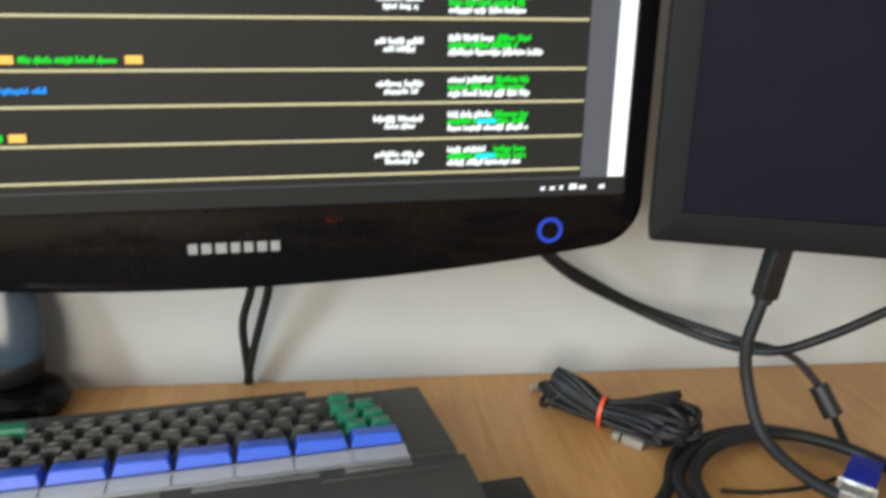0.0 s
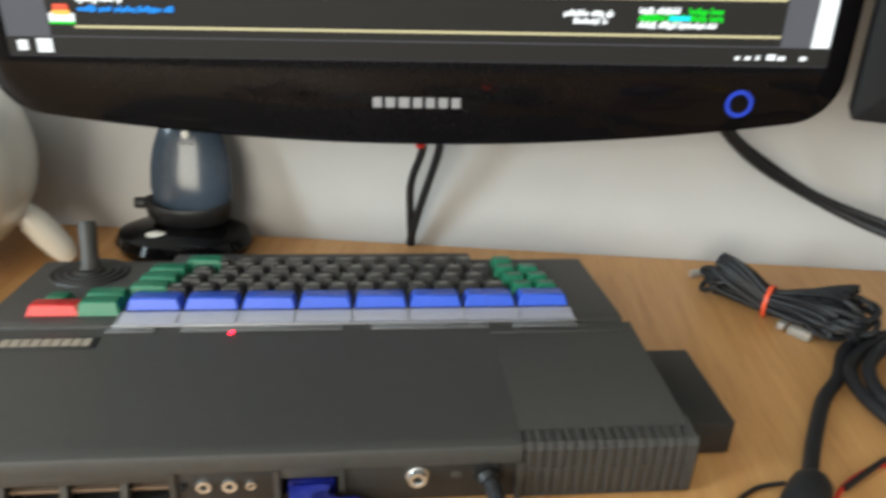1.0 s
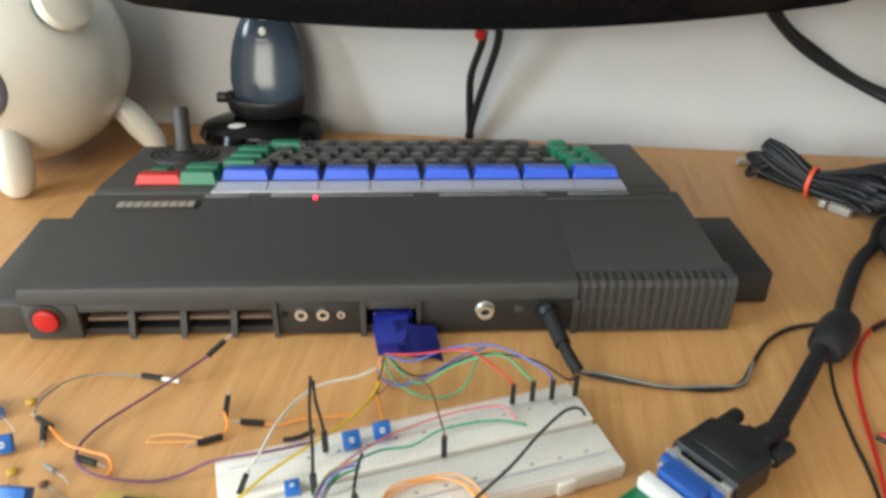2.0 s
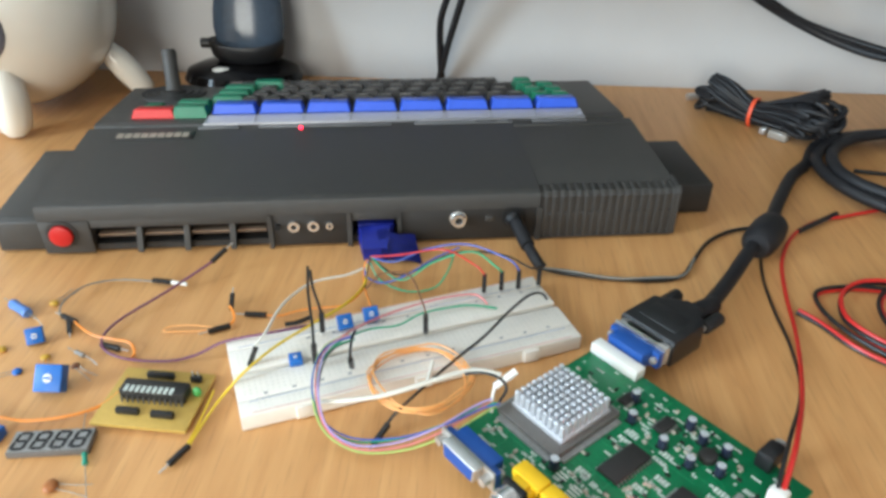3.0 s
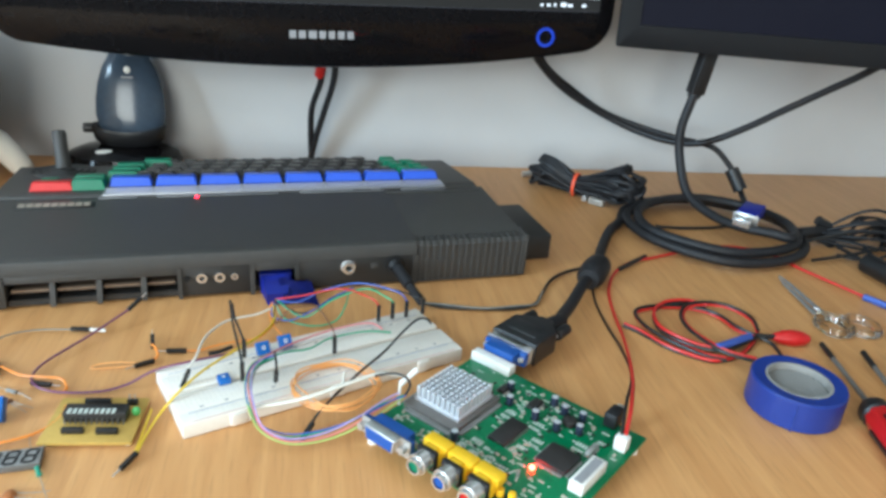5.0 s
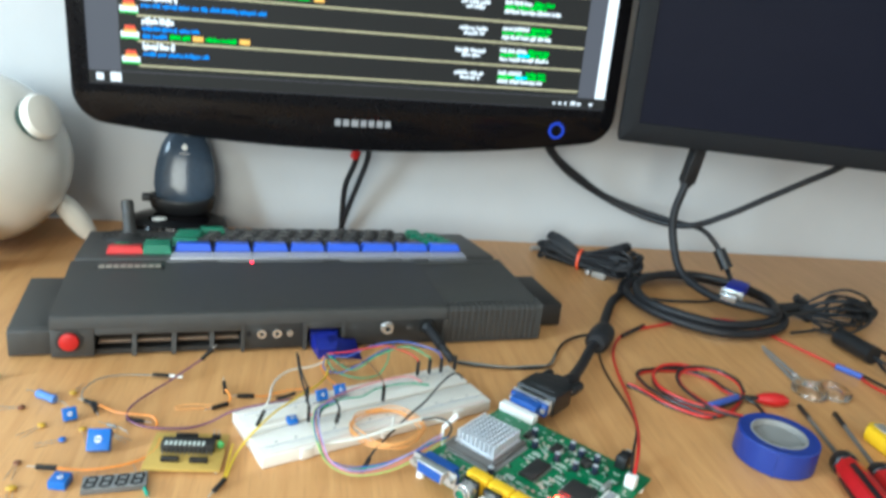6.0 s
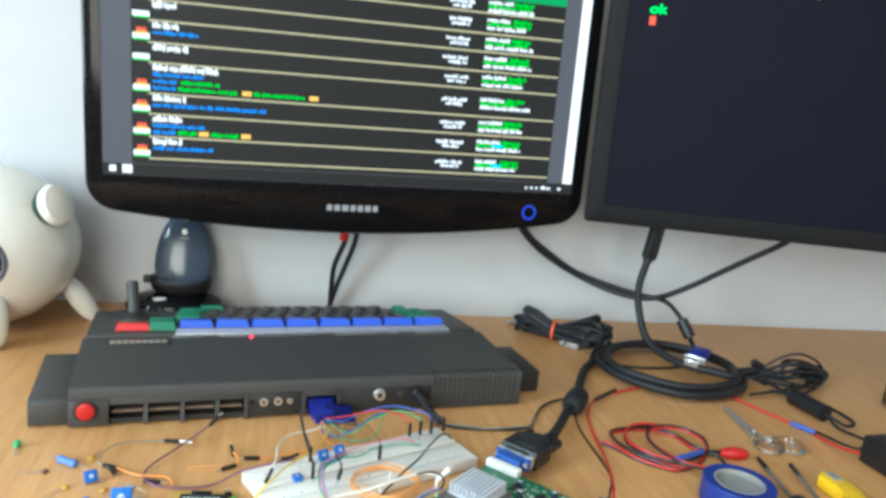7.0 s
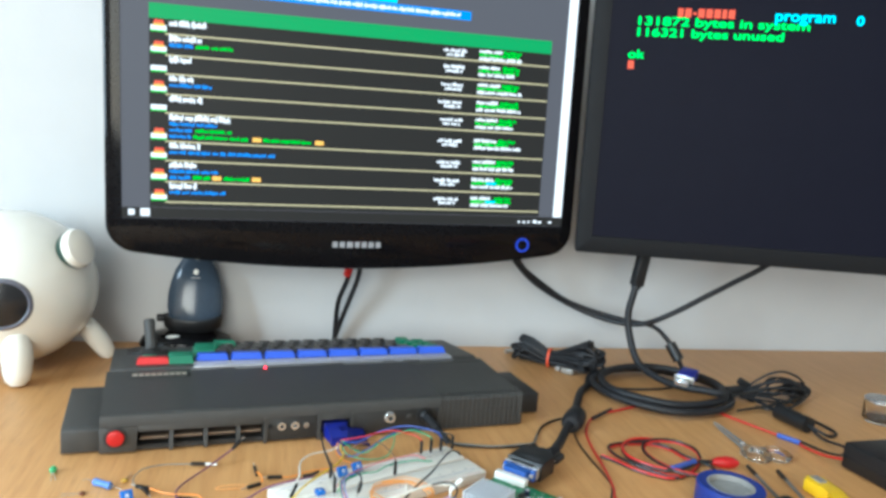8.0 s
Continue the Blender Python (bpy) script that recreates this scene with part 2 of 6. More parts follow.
def tube(pts, r, n=8, steps=6, closed=False, bm=None, straight=False):
    """A round cable along the points."""
    line = [Vector(q) for q in pts] if straight else smooth_line(pts, steps, closed)
    b = bmesh.new()
    rings, up = [], Vector((0.03, 0.02, 1)).normalized()
    for i, q in enumerate(line):
        a = line[i - 1] if (i or closed) else q
        c = line[(i + 1) % len(line)] if (i + 1 < len(line) or closed) else q
        d = (c - a).normalized() if (c - a).length > 1e-9 else Vector((1, 0, 0))
        s = d.cross(up)
        s = s.normalized() if s.length > 1e-3 else d.orthogonal().normalized()
        w = s.cross(d)
        up = w if w.length > 1e-3 else up
        rings.append([b.verts.new(q + r * (math.cos(2 * math.pi * k / n) * s + math.sin(2 * math.pi * k / n) * w)) for k in range(n)])
    for a, c in list(zip(rings, rings[1:])) + ([(rings[-1], rings[0])] if closed else []):
        for k in range(n):
            b.faces.new((a[k], a[(k + 1) % n], c[(k + 1) % n], c[k]))
    if not closed:
        b.faces.new(rings[0])
        b.faces.new(rings[-1][::-1])
    return join(bm, b)


def prism(outline, z0, z1, bev=0.0, m=None, bm=None, seg=2):
    """An outline in x, y raised from z0 to z1."""
    b = bmesh.new()
    lo = [b.verts.new((x, y, z0)) for x, y in outline]
    hi = [b.verts.new((x, y, z1)) for x, y in outline]
    b.faces.new(lo[::-1])
    b.faces.new(hi)
    k = len(outline)
    for i in range(k):
        b.faces.new((lo[i], lo[(i + 1) % k], hi[(i + 1) % k], hi[i]))
    if bev:
        bmesh.ops.bevel(b, geom=[e for e in b.edges if abs(e.verts[0].co.z - e.verts[1].co.z) < 1e-7], offset=bev, segments=seg, affect='EDGES', profile=0.5)
    if m is not None:
        bmesh.ops.transform(b, matrix=m, verts=b.verts)
    return join(bm, b)


def side_prism(profile, x0, x1, bev=0.0, bm=None):
    """A (y, z) profile drawn out along x."""
    b = bmesh.new()
    lo = [b.verts.new((x0, y, z)) for y, z in profile]
    hi = [b.verts.new((x1, y, z)) for y, z in profile]
    b.faces.new(lo)
    b.faces.new(hi[::-1])
    k = len(profile)
    for i in range(k):
        b.faces.new((lo[i], hi[i], hi[(i + 1) % k], lo[(i + 1) % k]))
    if bev:
        bmesh.ops.bevel(b, geom=b.edges[:], offset=bev, segments=2, affect='EDGES', profile=0.5)
    return join(bm, b)


# ---------------------------------------------------------------- room
def room():
    b = box(XW - 0.2, XE + 0.2, WALL, WALL + 0.15, FLOOR, CEIL)
    alone("wall_north", b, PLASTER, "plain off-white painted wall behind the desk", "wall", kind="structure", smooth=False)
    b = box(XE, XE + 0.15, YS, WALL, FLOOR, CEIL)
    alone("wall_east", b, PLASTER, "plain off-white painted wall", "wall", kind="structure", smooth=False)
    wx0, wx1, wz0, wz1 = WIN2
    b = box(XW - 0.2, wx0, YS - 0.15, YS, FLOOR, CEIL)
    box(wx1, XE + 0.15, YS - 0.15, YS, FLOOR, CEIL, bm=b)
    box(wx0, wx1, YS - 0.15, YS, FLOOR, wz0, bm=b)
    box(wx0, wx1, YS - 0.15, YS, wz1, CEIL, bm=b)
    alone("wall_south", b, PLASTER, "off-white painted wall with a wide window opening", "wall", kind="structure", smooth=False)
    y0, y1, z0, z1 = WIN
    b = box(XW - 0.2, XW, YS, y0, FLOOR, CEIL)
    box(XW - 0.2, XW, y1, WALL, FLOOR, CEIL, bm=b)
    box(XW - 0.2, XW, y0, y1, FLOOR, z0, bm=b)
    box(XW - 0.2, XW, y0, y1, z1, CEIL, bm=b)
    alone("wall_west", b, PLASTER, "off-white painted wall with a window opening", "wall", kind="structure", smooth=False)
    alone("floor", box(XW - 0.2, XE + 0.15, YS - 0.15, WALL + 0.15, FLOOR - 0.1, FLOOR), FLOORM, "brown wooden floor of the room", "floor", kind="structure", smooth=False)
    alone("ceiling", box(XW - 0.2, XE + 0.15, YS - 0.15, WALL + 0.15, CEIL, CEIL + 0.1), CEILING, "plain white painted ceiling", "ceiling", kind="structure", smooth=False)
    w = thing("window_1", pose(XW, 0, 0), "white framed window in the side wall", "window", kind="structure")
    b = box(-0.16, -0.10, y0, y0 + 0.06, z0, z1)
    box(-0.16, -0.10, y1 - 0.06, y1, z0, z1, bm=b)
    box(-0.16, -0.10, y0 + 0.06, y1 - 0.06, z0, z0 + 0.06, bm=b)
    box(-0.16, -0.10, y0 + 0.06, y1 - 0.06, z1 - 0.06, z1, bm=b)
    part("window_frame", b, WHITE_PAINT, w)
    pane = part("pane", box(-0.135, -0.13, y0 + 0.06, y1 - 0.06, z0 + 0.06, z1 - 0.06), glass_mat("window_glass"), w)
    pane.visible_shadow = False
    w = thing("window_2", pose(0, YS, 0), "white framed wide window behind the desk chair's place", "window", kind="structure")
    b = box(wx0, wx0 + 0.06, -0.13, -0.08, wz0, wz1)
    box(wx1 - 0.06, wx1, -0.13, -0.08, wz0, wz1, bm=b)
    box((wx0 + wx1) / 2 - 0.04, (wx0 + wx1) / 2 + 0.04, -0.13, -0.08, wz0 + 0.06, wz1 - 0.06, bm=b)
    box(wx0 + 0.06, wx1 - 0.06, -0.13, -0.08, wz0, wz0 + 0.06, bm=b)
    box(wx0 + 0.06, wx1 - 0.06, -0.13, -0.08, wz1 - 0.06, wz1, bm=b)
    part("window_frame", b, WHITE_PAINT, w)
    pane = part("pane", box(wx0 + 0.06, wx1 - 0.06, -0.110, -0.105, wz0 + 0.06, wz1 - 0.06), glass_mat("window_glass"), w)
    pane.visible_shadow = False


def desk():
    d = thing("desk", pose(0, 0, FLOOR), "wide beech laminate desk against the wall", "desk")
    part("desktop", box(-1.1, 1.3, -0.42, WALL - 0.001, -FLOOR - 0.028, -FLOOR, 0.002), WOOD, d)
    for x in (-1.08, 1.25):
        part("side_panel", box(x, x + 0.025, -0.38, WALL - 0.02, 0, -FLOOR - 0.028), WOOD, d)
    part("back_panel", box(-1.055, 1.25, 0.2, 0.22, 0.35, -FLOOR - 0.028), WOOD, d)


# ---------------------------------------------------------------- monitors
def framed_panel(outer, inner, depth, edge, recess, back_inset=0.006):
    """A screen housing: the outline outer round the opening inner (x0, x1, z0, z1), facing -y."""
    x0, x1, z0, z1 = inner
    cx, cz = (x0 + x1) / 2, (z0 + z1) / 2

    def off(p, d):
        v = Vector((p[0] - cx, p[1] - cz))
        return (p[0] - v.x / v.length * d, p[1] - v.y / v.length * d)
    inn = [(min(max(x, x0), x1), min(max(z, z0), z1)) for x, z in outer]
    loops = [([p for p in inn], recess), (inn, 0.0), ([off(p, edge) for p in outer], 0.0), ([off(p, edge * 0.3) for p in outer], edge * 0.3), (outer, edge),
             (outer, depth - edge), ([off(p, back_inset) for p in outer], depth)]
    b = bmesh.new()
    rings = [[b.verts.new((x, y, z)) for x, z in pts] for pts, y in loops]
    n = len(outer)
    for a, c in zip(rings, rings[1:]):
        for i in range(n):
            b.faces.new((a[i], a[(i + 1) % n], c[(i + 1) % n], c[i]))
    b.faces.new(rings[-1])
    bmesh.ops.remove_doubles(b, verts=b.verts, dist=1e-6)
    return b


def rounded(x0, x1, z0, z1, r, sag=0.0, n=10, m=40):
    """A rounded rectangle whose lower edge hangs down by sag in the middle."""
    pts = []
    for cx, cz, a in ((x1 - r, z1 - r, 0), (x0 + r, z1 - r, 90), (x0 + r, z0 + r, 180), (x1 - r, z0 + r, 270)):
        for i in range(n + 1):
            t = radians(a + 90 * i / n)
            pts.append((cx + r * math.cos(t), cz + r * math.sin(t)))
        if a == 180:
            pts += [(x0 + r + (x1 - x0 - 2 * r) * i / m, z0) for i in range(1, m)]
        if a == 0:
            pts += [(x1 - r - (x1 - x0 - 2 * r) * i / m, z1) for i in range(1, m)]
    if sag:
        half, mid = (x1 - x0) / 2, (x0 + x1) / 2
        cut = z0 + r + 0.001
        pts = [(x, z - sag * max(0.0, 1 - ((x - mid) / half) ** 2) if z < cut else z) for x, z in pts]
    return pts


def flat(x0, x1, z0, z1, y=0.0, bm=None, k=0):
    """A thin lit mark on a screen."""
    b = bm if bm is not None else bmesh.new()
    f = b.faces.new([b.verts.new(p) for p in ((x0, y, z0), (x1, y, z0), (x1, y, z1), (x0, y, z1))])
    f.material_index = k
    return b


G_COL = glow("lit_dark_page", (0.0150, 0.0140, 0.0130), 1.0)
G_MARGIN = glow("lit_grey_margin", (0.085, 0.085, 0.100), 1.0)
G_RULE = glow("lit_khaki", (0.52, 0.46, 0.27), 1.0)
G_WHITE = glow("lit_white", (0.86, 0.88, 0.92), 1.0)
G_GREEN = glow("lit_green", (0.012, 0.60, 0.020), 1.0)
G_BLUE = glow("lit_blue", (0.010, 0.24, 0.78), 1.0)
G_CYAN = glow("lit_cyan", (0.02, 0.66, 0.90), 1.0)
G_ORANGE = glow("lit_orange", (0.95, 0.50, 0.10), 1.0)
G_HEAD = glow("lit_green_header", (0.018, 0.30, 0.085), 1.0)
G_RED = glow("lit_red", (0.85, 0.10, 0.05), 1.0)
G_TEXT = [G_WHITE, G_GREEN, G_BLUE, G_ORANGE, G_CYAN, G_RED]


def words(b, x0, x1, z, h, k, rng):
    """A run of words, each a row of narrow bars of uneven height."""
    x = x0
    while x < x1 - 0.002:
        end = min(x + rng.uniform(0.006, 0.016), x1)
        while x < end - 0.0006:
            w = rng.uniform(0.0009, 0.0017)
            up, low = rng.choice((0.72, 0.72, 1.0, 1.15)), rng.choice((0, 0, 0, -0.22))
            flat(x, min(x + w, end), z + h * low, z + h * up, -0.0006, b, k)
            x += w + 0.00018
        x = end + 0.0011


def monitor_wide():
    rng = random.Random(4)
    m = thing("monitor", pose(-0.024, 0.182, 0.1785) @ pose(0, 0, 0, 0, -1.4, 3.0), "glossy black wide monitor showing a dark web page", "monitor")
    x0, x1 = -0.2368, 0.2525
    z0, z1 = -0.008, 0.294
    out = rounded(-0.2530, 0.2675, -0.040, 0.314, 0.026, 0.021)
    part("bezel", framed_panel(out, (x0, x1, z0, z1), 0.034, 0.005, 0.002), GLOSS, m, "piano black bezel with a curved lower edge")
    part("back_cover", prism([(p[0] * 0.8, p[1] * 0.8 + 0.03) for p in rounded(-0.2545, 0.2545, -0.04, 0.314, 0.05)], -0.058, -0.0335, 0.006, pose(0, 0, 0, 90, 0, 0)), BLACK, m)
    part("wall_arm", join(box(-0.03, 0.03, 0.058, 0.097, 0.12, 0.18, 0.003), box(-0.06, 0.06, 0.088, 0.0985, 0.08, 0.22, 0.003)), BLACK, m)
    s = part("screen", box(x0 + 0.0002, x1 - 0.0002, 0.0015, 0.004, z0 + 0.0002, z1 - 0.0002), G_MARGIN, m, "lit screen with grey page margins")
    y = 0.0009
    part("page_column", flat(-0.210, 0.222, 0.004, 0.204, y), G_COL, s)
    part("taskbar", flat(x0, x1, z0 + 0.0005, 0.0035, y - 0.0003), G_COL, s)
    part("scroll_bar", flat(0.2405, 0.2515, 0.0035, z1 - 0.001, y), G_WHITE, s)
    part("header_bar", flat(-0.210, 0.222, 0.192, 0.2065, y - 0.0003), G_HEAD, s)
    part("menu_bar", flat(-0.115, 0.123, 0.220, 0.2295, y), G_BLUE, s)
    part("title_banner", flat(-0.19, 0.039, 0.2305, 0.262, y), G_CYAN, s)
    b = flat(-0.2305, -0.2245, -0.0045, 0.0015, y - 0.0006)
    flat(-0.2190, -0.2100, -0.0055, 0.0025, y - 0.0006, b)
    for u in (0.196, 0.202, 0.2085, 0.215, 0.2215, 0.235):
        flat(u, u + rng.uniform(0.002, 0.0055), -0.004, -0.004 + rng.uniform(0.002, 0.004), y - 0.0006, b)
    part("taskbar_print", b, G_WHITE, s)["kind"] = "stuff"
    b = bmesh.new()
    words(b, -0.1, 0.11, 0.223, 0.0035, 0, rng)
    part("menu_text", b, [G_WHITE], s)
    rules = [0.1775, 0.157, 0.1385, 0.1185, 0.1000, 0.0715, 0.052, 0.0305, 0.0095]
    rows = [("t",), ("t", "bg"), ("t",), ("t", "b"), ("t",), ("T", "b", "bg", "tags"), ("t", "B"), ("t", "b", "tags2"), ("t", "b")]
    top = 0.192
    for z, kinds in zip(rules, rows):
        part("rule", flat(-0.195, 0.221, z - 0.0008, z + 0.0008, y - 0.0003), G_RULE, s)
        b = bmesh.new()
        zz = top - 0.0058
        for kd in kinds:
            if kd in "tT":
                words(b, -0.191, -0.191 + (0.06 if kd == "T" else rng.uniform(0.022, 0.036)), zz - 0.0008, 0.0054, 0, rng)
            elif kd == "b":
                words(b, -0.191, -0.191 + rng.uniform(0.04, 0.065), zz, 0.0030, 2, rng)
            elif kd == "B":
                words(b, -0.191, -0.085, zz, 0.0032, 2, rng)
            elif kd == "bg":
                words(b, -0.191, -0.168, zz, 0.0030, 2, rng)
                words(b, -0.166, -0.13, zz, 0.0030, 1, rng)
            elif kd.startswith("tags"):
                e1, e2 = (-0.105, -0.04) if kd == "tags" else (-0.145, -0.105)
                words(b, -0.191, -0.170, zz, 0.0030, 2, rng)
                words(b, -0.168, e1 - 0.006, zz, 0.0032, 1, rng)
                flat(e1 - 0.004, e1 + 0.005, zz - 0.0005, zz + 0.004, -0.0006, b, 3)
                words(b, e1 + 0.007, e2 - 0.006, zz, 0.0032, 1, rng)
                flat(e2 - 0.004, e2 + 0.005, zz - 0.0005, zz + 0.004, -0.0006, b, 3)
            zz -= 0.0062
        part("title_text", b, G_TEXT, s)
        c = (top + z) / 2 - 0.001
        b = bmesh.new()
        words(b, 0.090 + rng.uniform(0, 0.005), 0.120, c + 0.0012, 0.0032, 0, rng)
        words(b, 0.097, 0.117, c - 0.0032, 0.0032, 0, rng)
        part("count_text", b, G_TEXT, s)
        b = bmesh.new()
        words(b, 0.135, 0.162, c + 0.0030, 0.0034, 0, rng)
        words(b, 0.164, 0.185, c + 0.0030, 0.0034, 1, rng)
        words(b, 0.135, 0.135 + rng.uniform(0.040, 0.055), c - 0.0010, 0.0034, 1, rng)
        if rng.random() < 0.4:
            flat(0.153, 0.165, c - 0.0008, c + 0.0020, -0.0009, b, 4)
        words(b, 0.135, 0.135 + rng.uniform(0.045, 0.058), c - 0.0050, 0.0034, 0, rng)
        part("post_text", b, G_TEXT, s)
        b = bmesh.new()
        flat(-0.2085, -0.1935, z + 0.0022, z + 0.0078, -0.0006, b, 0)
        flat(-0.2085, -0.1935, z + 0.0016, z + 0.0030, -0.0008, b, 1)
        if len(kinds) != 1 or z > 0.15:
            flat(-0.2050, -0.1965, z + 0.0078, z + 0.0128, -0.0006, b, 5)
            flat(-0.2060, -0.1955, z + 0.0068, z + 0.0094, -0.0009, b, 3)
        part("row_icon", b, G_TEXT, s)
        top = z
    ring = lathe([(0.0072, 0), (0.0085, 0.0006), (0.0085, 0.0012), (0.0060, 0.0012), (0.0060, 0)], 28, pose(0.2035, 0.0004, -0.0305, 90), closed=True)
    part("power_ring", ring, glow("blue_ring_light", (0.03, 0.08, 0.75), 0.55), m, "blue lit ring round the power button")
    part("power_button", rod(0.0058, 0.0015, pose(0.2035, 0.0004, -0.0305, 90), n=24), GLOSS, m)
    x = -0.0215
    for w in (0.0062, 0.0066, 0.0074, 0.0062, 0.0062, 0.0066, 0.0062):
        part("maker_bar", box(x, x + w - 0.0006, -0.0008, 0.0006, -0.0360, -0.0295, 0.0004, 1), MAKER, m)
        x += w + 0.0015
    return m


def monitor_flat():
    m = thing("monitor", pose(0.240, 0.175, 0.151) @ pose(0, 0, 0, 0, -1.3, -21.5), "dark grey flat monitor showing a black text screen", "monitor")
    W, Hh = 0.556, 0.335
    out = rounded(0, W, 0, Hh, 0.003, n=4, m=6)
    part("bezel", framed_panel(out, (0.0185, W - 0.0185, 0.020, Hh - 0.0185), 0.03, 0.0015, 0.003), GREYCASE, m, "matt dark grey bezel")
    part("back_cover", box(0.08, W - 0.08, 0.0295, 0.055, 0.05, Hh - 0.05, 0.006), BLACK, m)
    part("wall_arm", box(0.26, 0.30, 0.054, 0.20, 0.15, 0.19, 0.003), BLACK, m)
    s = part("screen", box(0.0187, W - 0.0187, 0.0022, 0.005, 0.0202, Hh - 0.0187), SCREEN_BLACK, m, "dark screen with a faint blue glow")
    return m, s


SCREEN_BLACK = mat("dark_lcd", (0.004, 0.004, 0.006), 0.5, var=0.2, scale=8, spec=0.06)
SCREEN_BLACK.node_tree.nodes["Principled BSDF"].inputs["Emission Color"].default_value = (0.0036, 0.0038, 0.0084, 1)
SCREEN_BLACK.node_tree.nodes["Principled BSDF"].inputs["Emission Strength"].default_value = 1.0


# ---------------------------------------------------------------- home computer
def home_computer():
    c = thing("home_computer", pose(0, 0, 0, 0, 0, 8.0), "charcoal grey home computer with coloured keys, ports facing out", "computer")
    # rear body: upper shell, floor plate and the blocks of the port wall
    top = [(0.0, 0.0235), (0.0, 0.0310), (0.0010, 0.0326), (0.0035, 0.0336), (0.0080, 0.0337), (0.104, 0.0355), (0.104, 0.004), (0.020, 0.004), (0.020, 0.0235)]
    shell = side_prism(top, -0.2410, 0.0490)
    side_prism([(0.0122, 0.004), (0.0122, 0.0326), (0.0140, 0.0336), (0.104, 0.0355), (0.104, 0.004)], 0.0490, 0.1335, 0.0, shell)
    part("shell", shell, CASE, c)
    part("base_plate", box(-0.238, 0.130, 0.004, 0.20, 0.0015, 0.0055), CASE_D, c)
    deck = side_prism([(0.1055, 0.004), (0.1055, 0.0365), (0.112, 0.0370), (0.205, 0.0270), (0.208, 0.0240), (0.208, 0.006), (0.204, 0.003)], -0.2390, 0.1300, 0.0012)
    part("keyboard_deck", deck, CASE, c)
    part("deck_hump", side_prism([(0.198, 0.006), (0.198, 0.0295), (0.212, 0.0285), (0.215, 0.026), (0.215, 0.006)], -0.155, 0.050, 0.0012), CASE, c)
    part("port_block", box(-0.2410, -0.2130, 0.0, 0.0195, 0.002, 0.0232, 0.0008), CASE, c)
    bt = part("reset_button", rod(0.0066, 0.0034, pose(-0.2290, 0.0, 0.0150, 90), n=32, bev=0.0012), RED, c, "round red push button")
    part("button_collar", lathe([(0.0068, -0.0002), (0.0090, 0.0006), (0.0090, 0.0012), (0.0068, 0.0014)], 28, pose(-0.2290, 0.0005, 0.0150, 90), closed=True), CASE_D, bt)
    # slot backs painted near-black for the shade deep in the openings
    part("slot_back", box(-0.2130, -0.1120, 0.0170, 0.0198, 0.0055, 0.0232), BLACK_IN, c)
    part("slot_lip", box(-0.2130, -0.1125, 0.0006, 0.0165, 0.0182, 0.0234, 0.0005), CASE, c)
    for x0, x1 in ((-0.2110, -0.1890), (-0.1850, -0.1620), (-0.1580, -0.1355), (-0.1315, -0.1140)):
        e = part("edge_connector", box(x0, x1, 0.005, 0.0168, 0.0098, 0.0114), EDGE, c, "bare board edge with gold contacts")
        part("gold_edge", box(x0 + 0.0005, x1 - 0.0005, 0.0045, 0.0085, 0.0114, 0.0118), EDGE_GOLD, e)
    for x in (-0.1870, -0.1600, -0.1335):
        part("fin", side_prism([(-0.001, 0.0020), (-0.001, 0.0045), (0.006, 0.0232), (0.0168, 0.0232), (0.0168, 0.0020)], x - 0.0016, x + 0.0016), CASE, c)
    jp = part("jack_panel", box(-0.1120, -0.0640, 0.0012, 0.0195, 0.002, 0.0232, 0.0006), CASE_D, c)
    part("panel_post", box(-0.1125, -0.1100, -0.0004, 0.0195, 0.001, 0.0234), CASE, c)
    part("panel_post", box(-0.0665, -0.0635, -0.0004, 0.0195, 0.001, 0.0234), CASE, c)
    for x, r, mt in ((-0.1070, 0.0018, BLACK_IN), (-0.0975, 0.0034, CHROME), (-0.0860, 0.0034, CHROME), (-0.0765, 0.0022, CHROME)):
        j = part("jack_socket", lathe([(r * 0.45, 0.0008), (r * 0.5, 0.0018), (r, 0.0018), (r, 0)], 20, pose(x, 0.0012, 0.0152, 90)), mt, jp)
        part("socket_hole", rod(r * 0.47, 0.0012, pose(x, 0.0012, 0.0152, 90), n=14), BLACK_IN, j)
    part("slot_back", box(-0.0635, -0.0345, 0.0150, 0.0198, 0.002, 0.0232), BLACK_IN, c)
    part("slot_lip", box(-0.0635, -0.0345, 0.0005, 0.014, 0.0180, 0.0234, 0.0005), CASE, c)
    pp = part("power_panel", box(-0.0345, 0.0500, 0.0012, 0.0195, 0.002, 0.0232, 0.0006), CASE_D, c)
    part("panel_post", box(-0.0365, -0.0340, -0.0004, 0.0195, 0.001, 0.0234), CASE, c)
    part("panel_post", box(0.0470, 0.0505, -0.0004, 0.0195, 0.001, 0.0234), CASE, c)
    j = part("aerial_socket", lathe([(0.0018, 0.0030), (0.0024, 0.0042), (0.0042, 0.0042), (0.0044, 0.0010), (0.0052, 0.0008), (0.0052, 0)], 24, pose(0.0, 0.0012, 0.0170, 90)), CHROME, pp)
    part("socket_hole", rod(0.0020, 0.0034, pose(0.0, 0.0012, 0.0170, 90), n=14), BLACK_IN, j)
    part("power_socket", lathe([(0.0035, 0.0002), (0.0035, 0.0012), (0.0072, 0.0012), (0.0072, 0)], 24, pose(0.0335, 0.0012, 0.0170, 90)), BLACK_IN, pp)
    part("socket_mark", box(0.0165, 0.0215, 0.0006, 0.0016, 0.0145, 0.0185, 0.0004), CASE, pp)
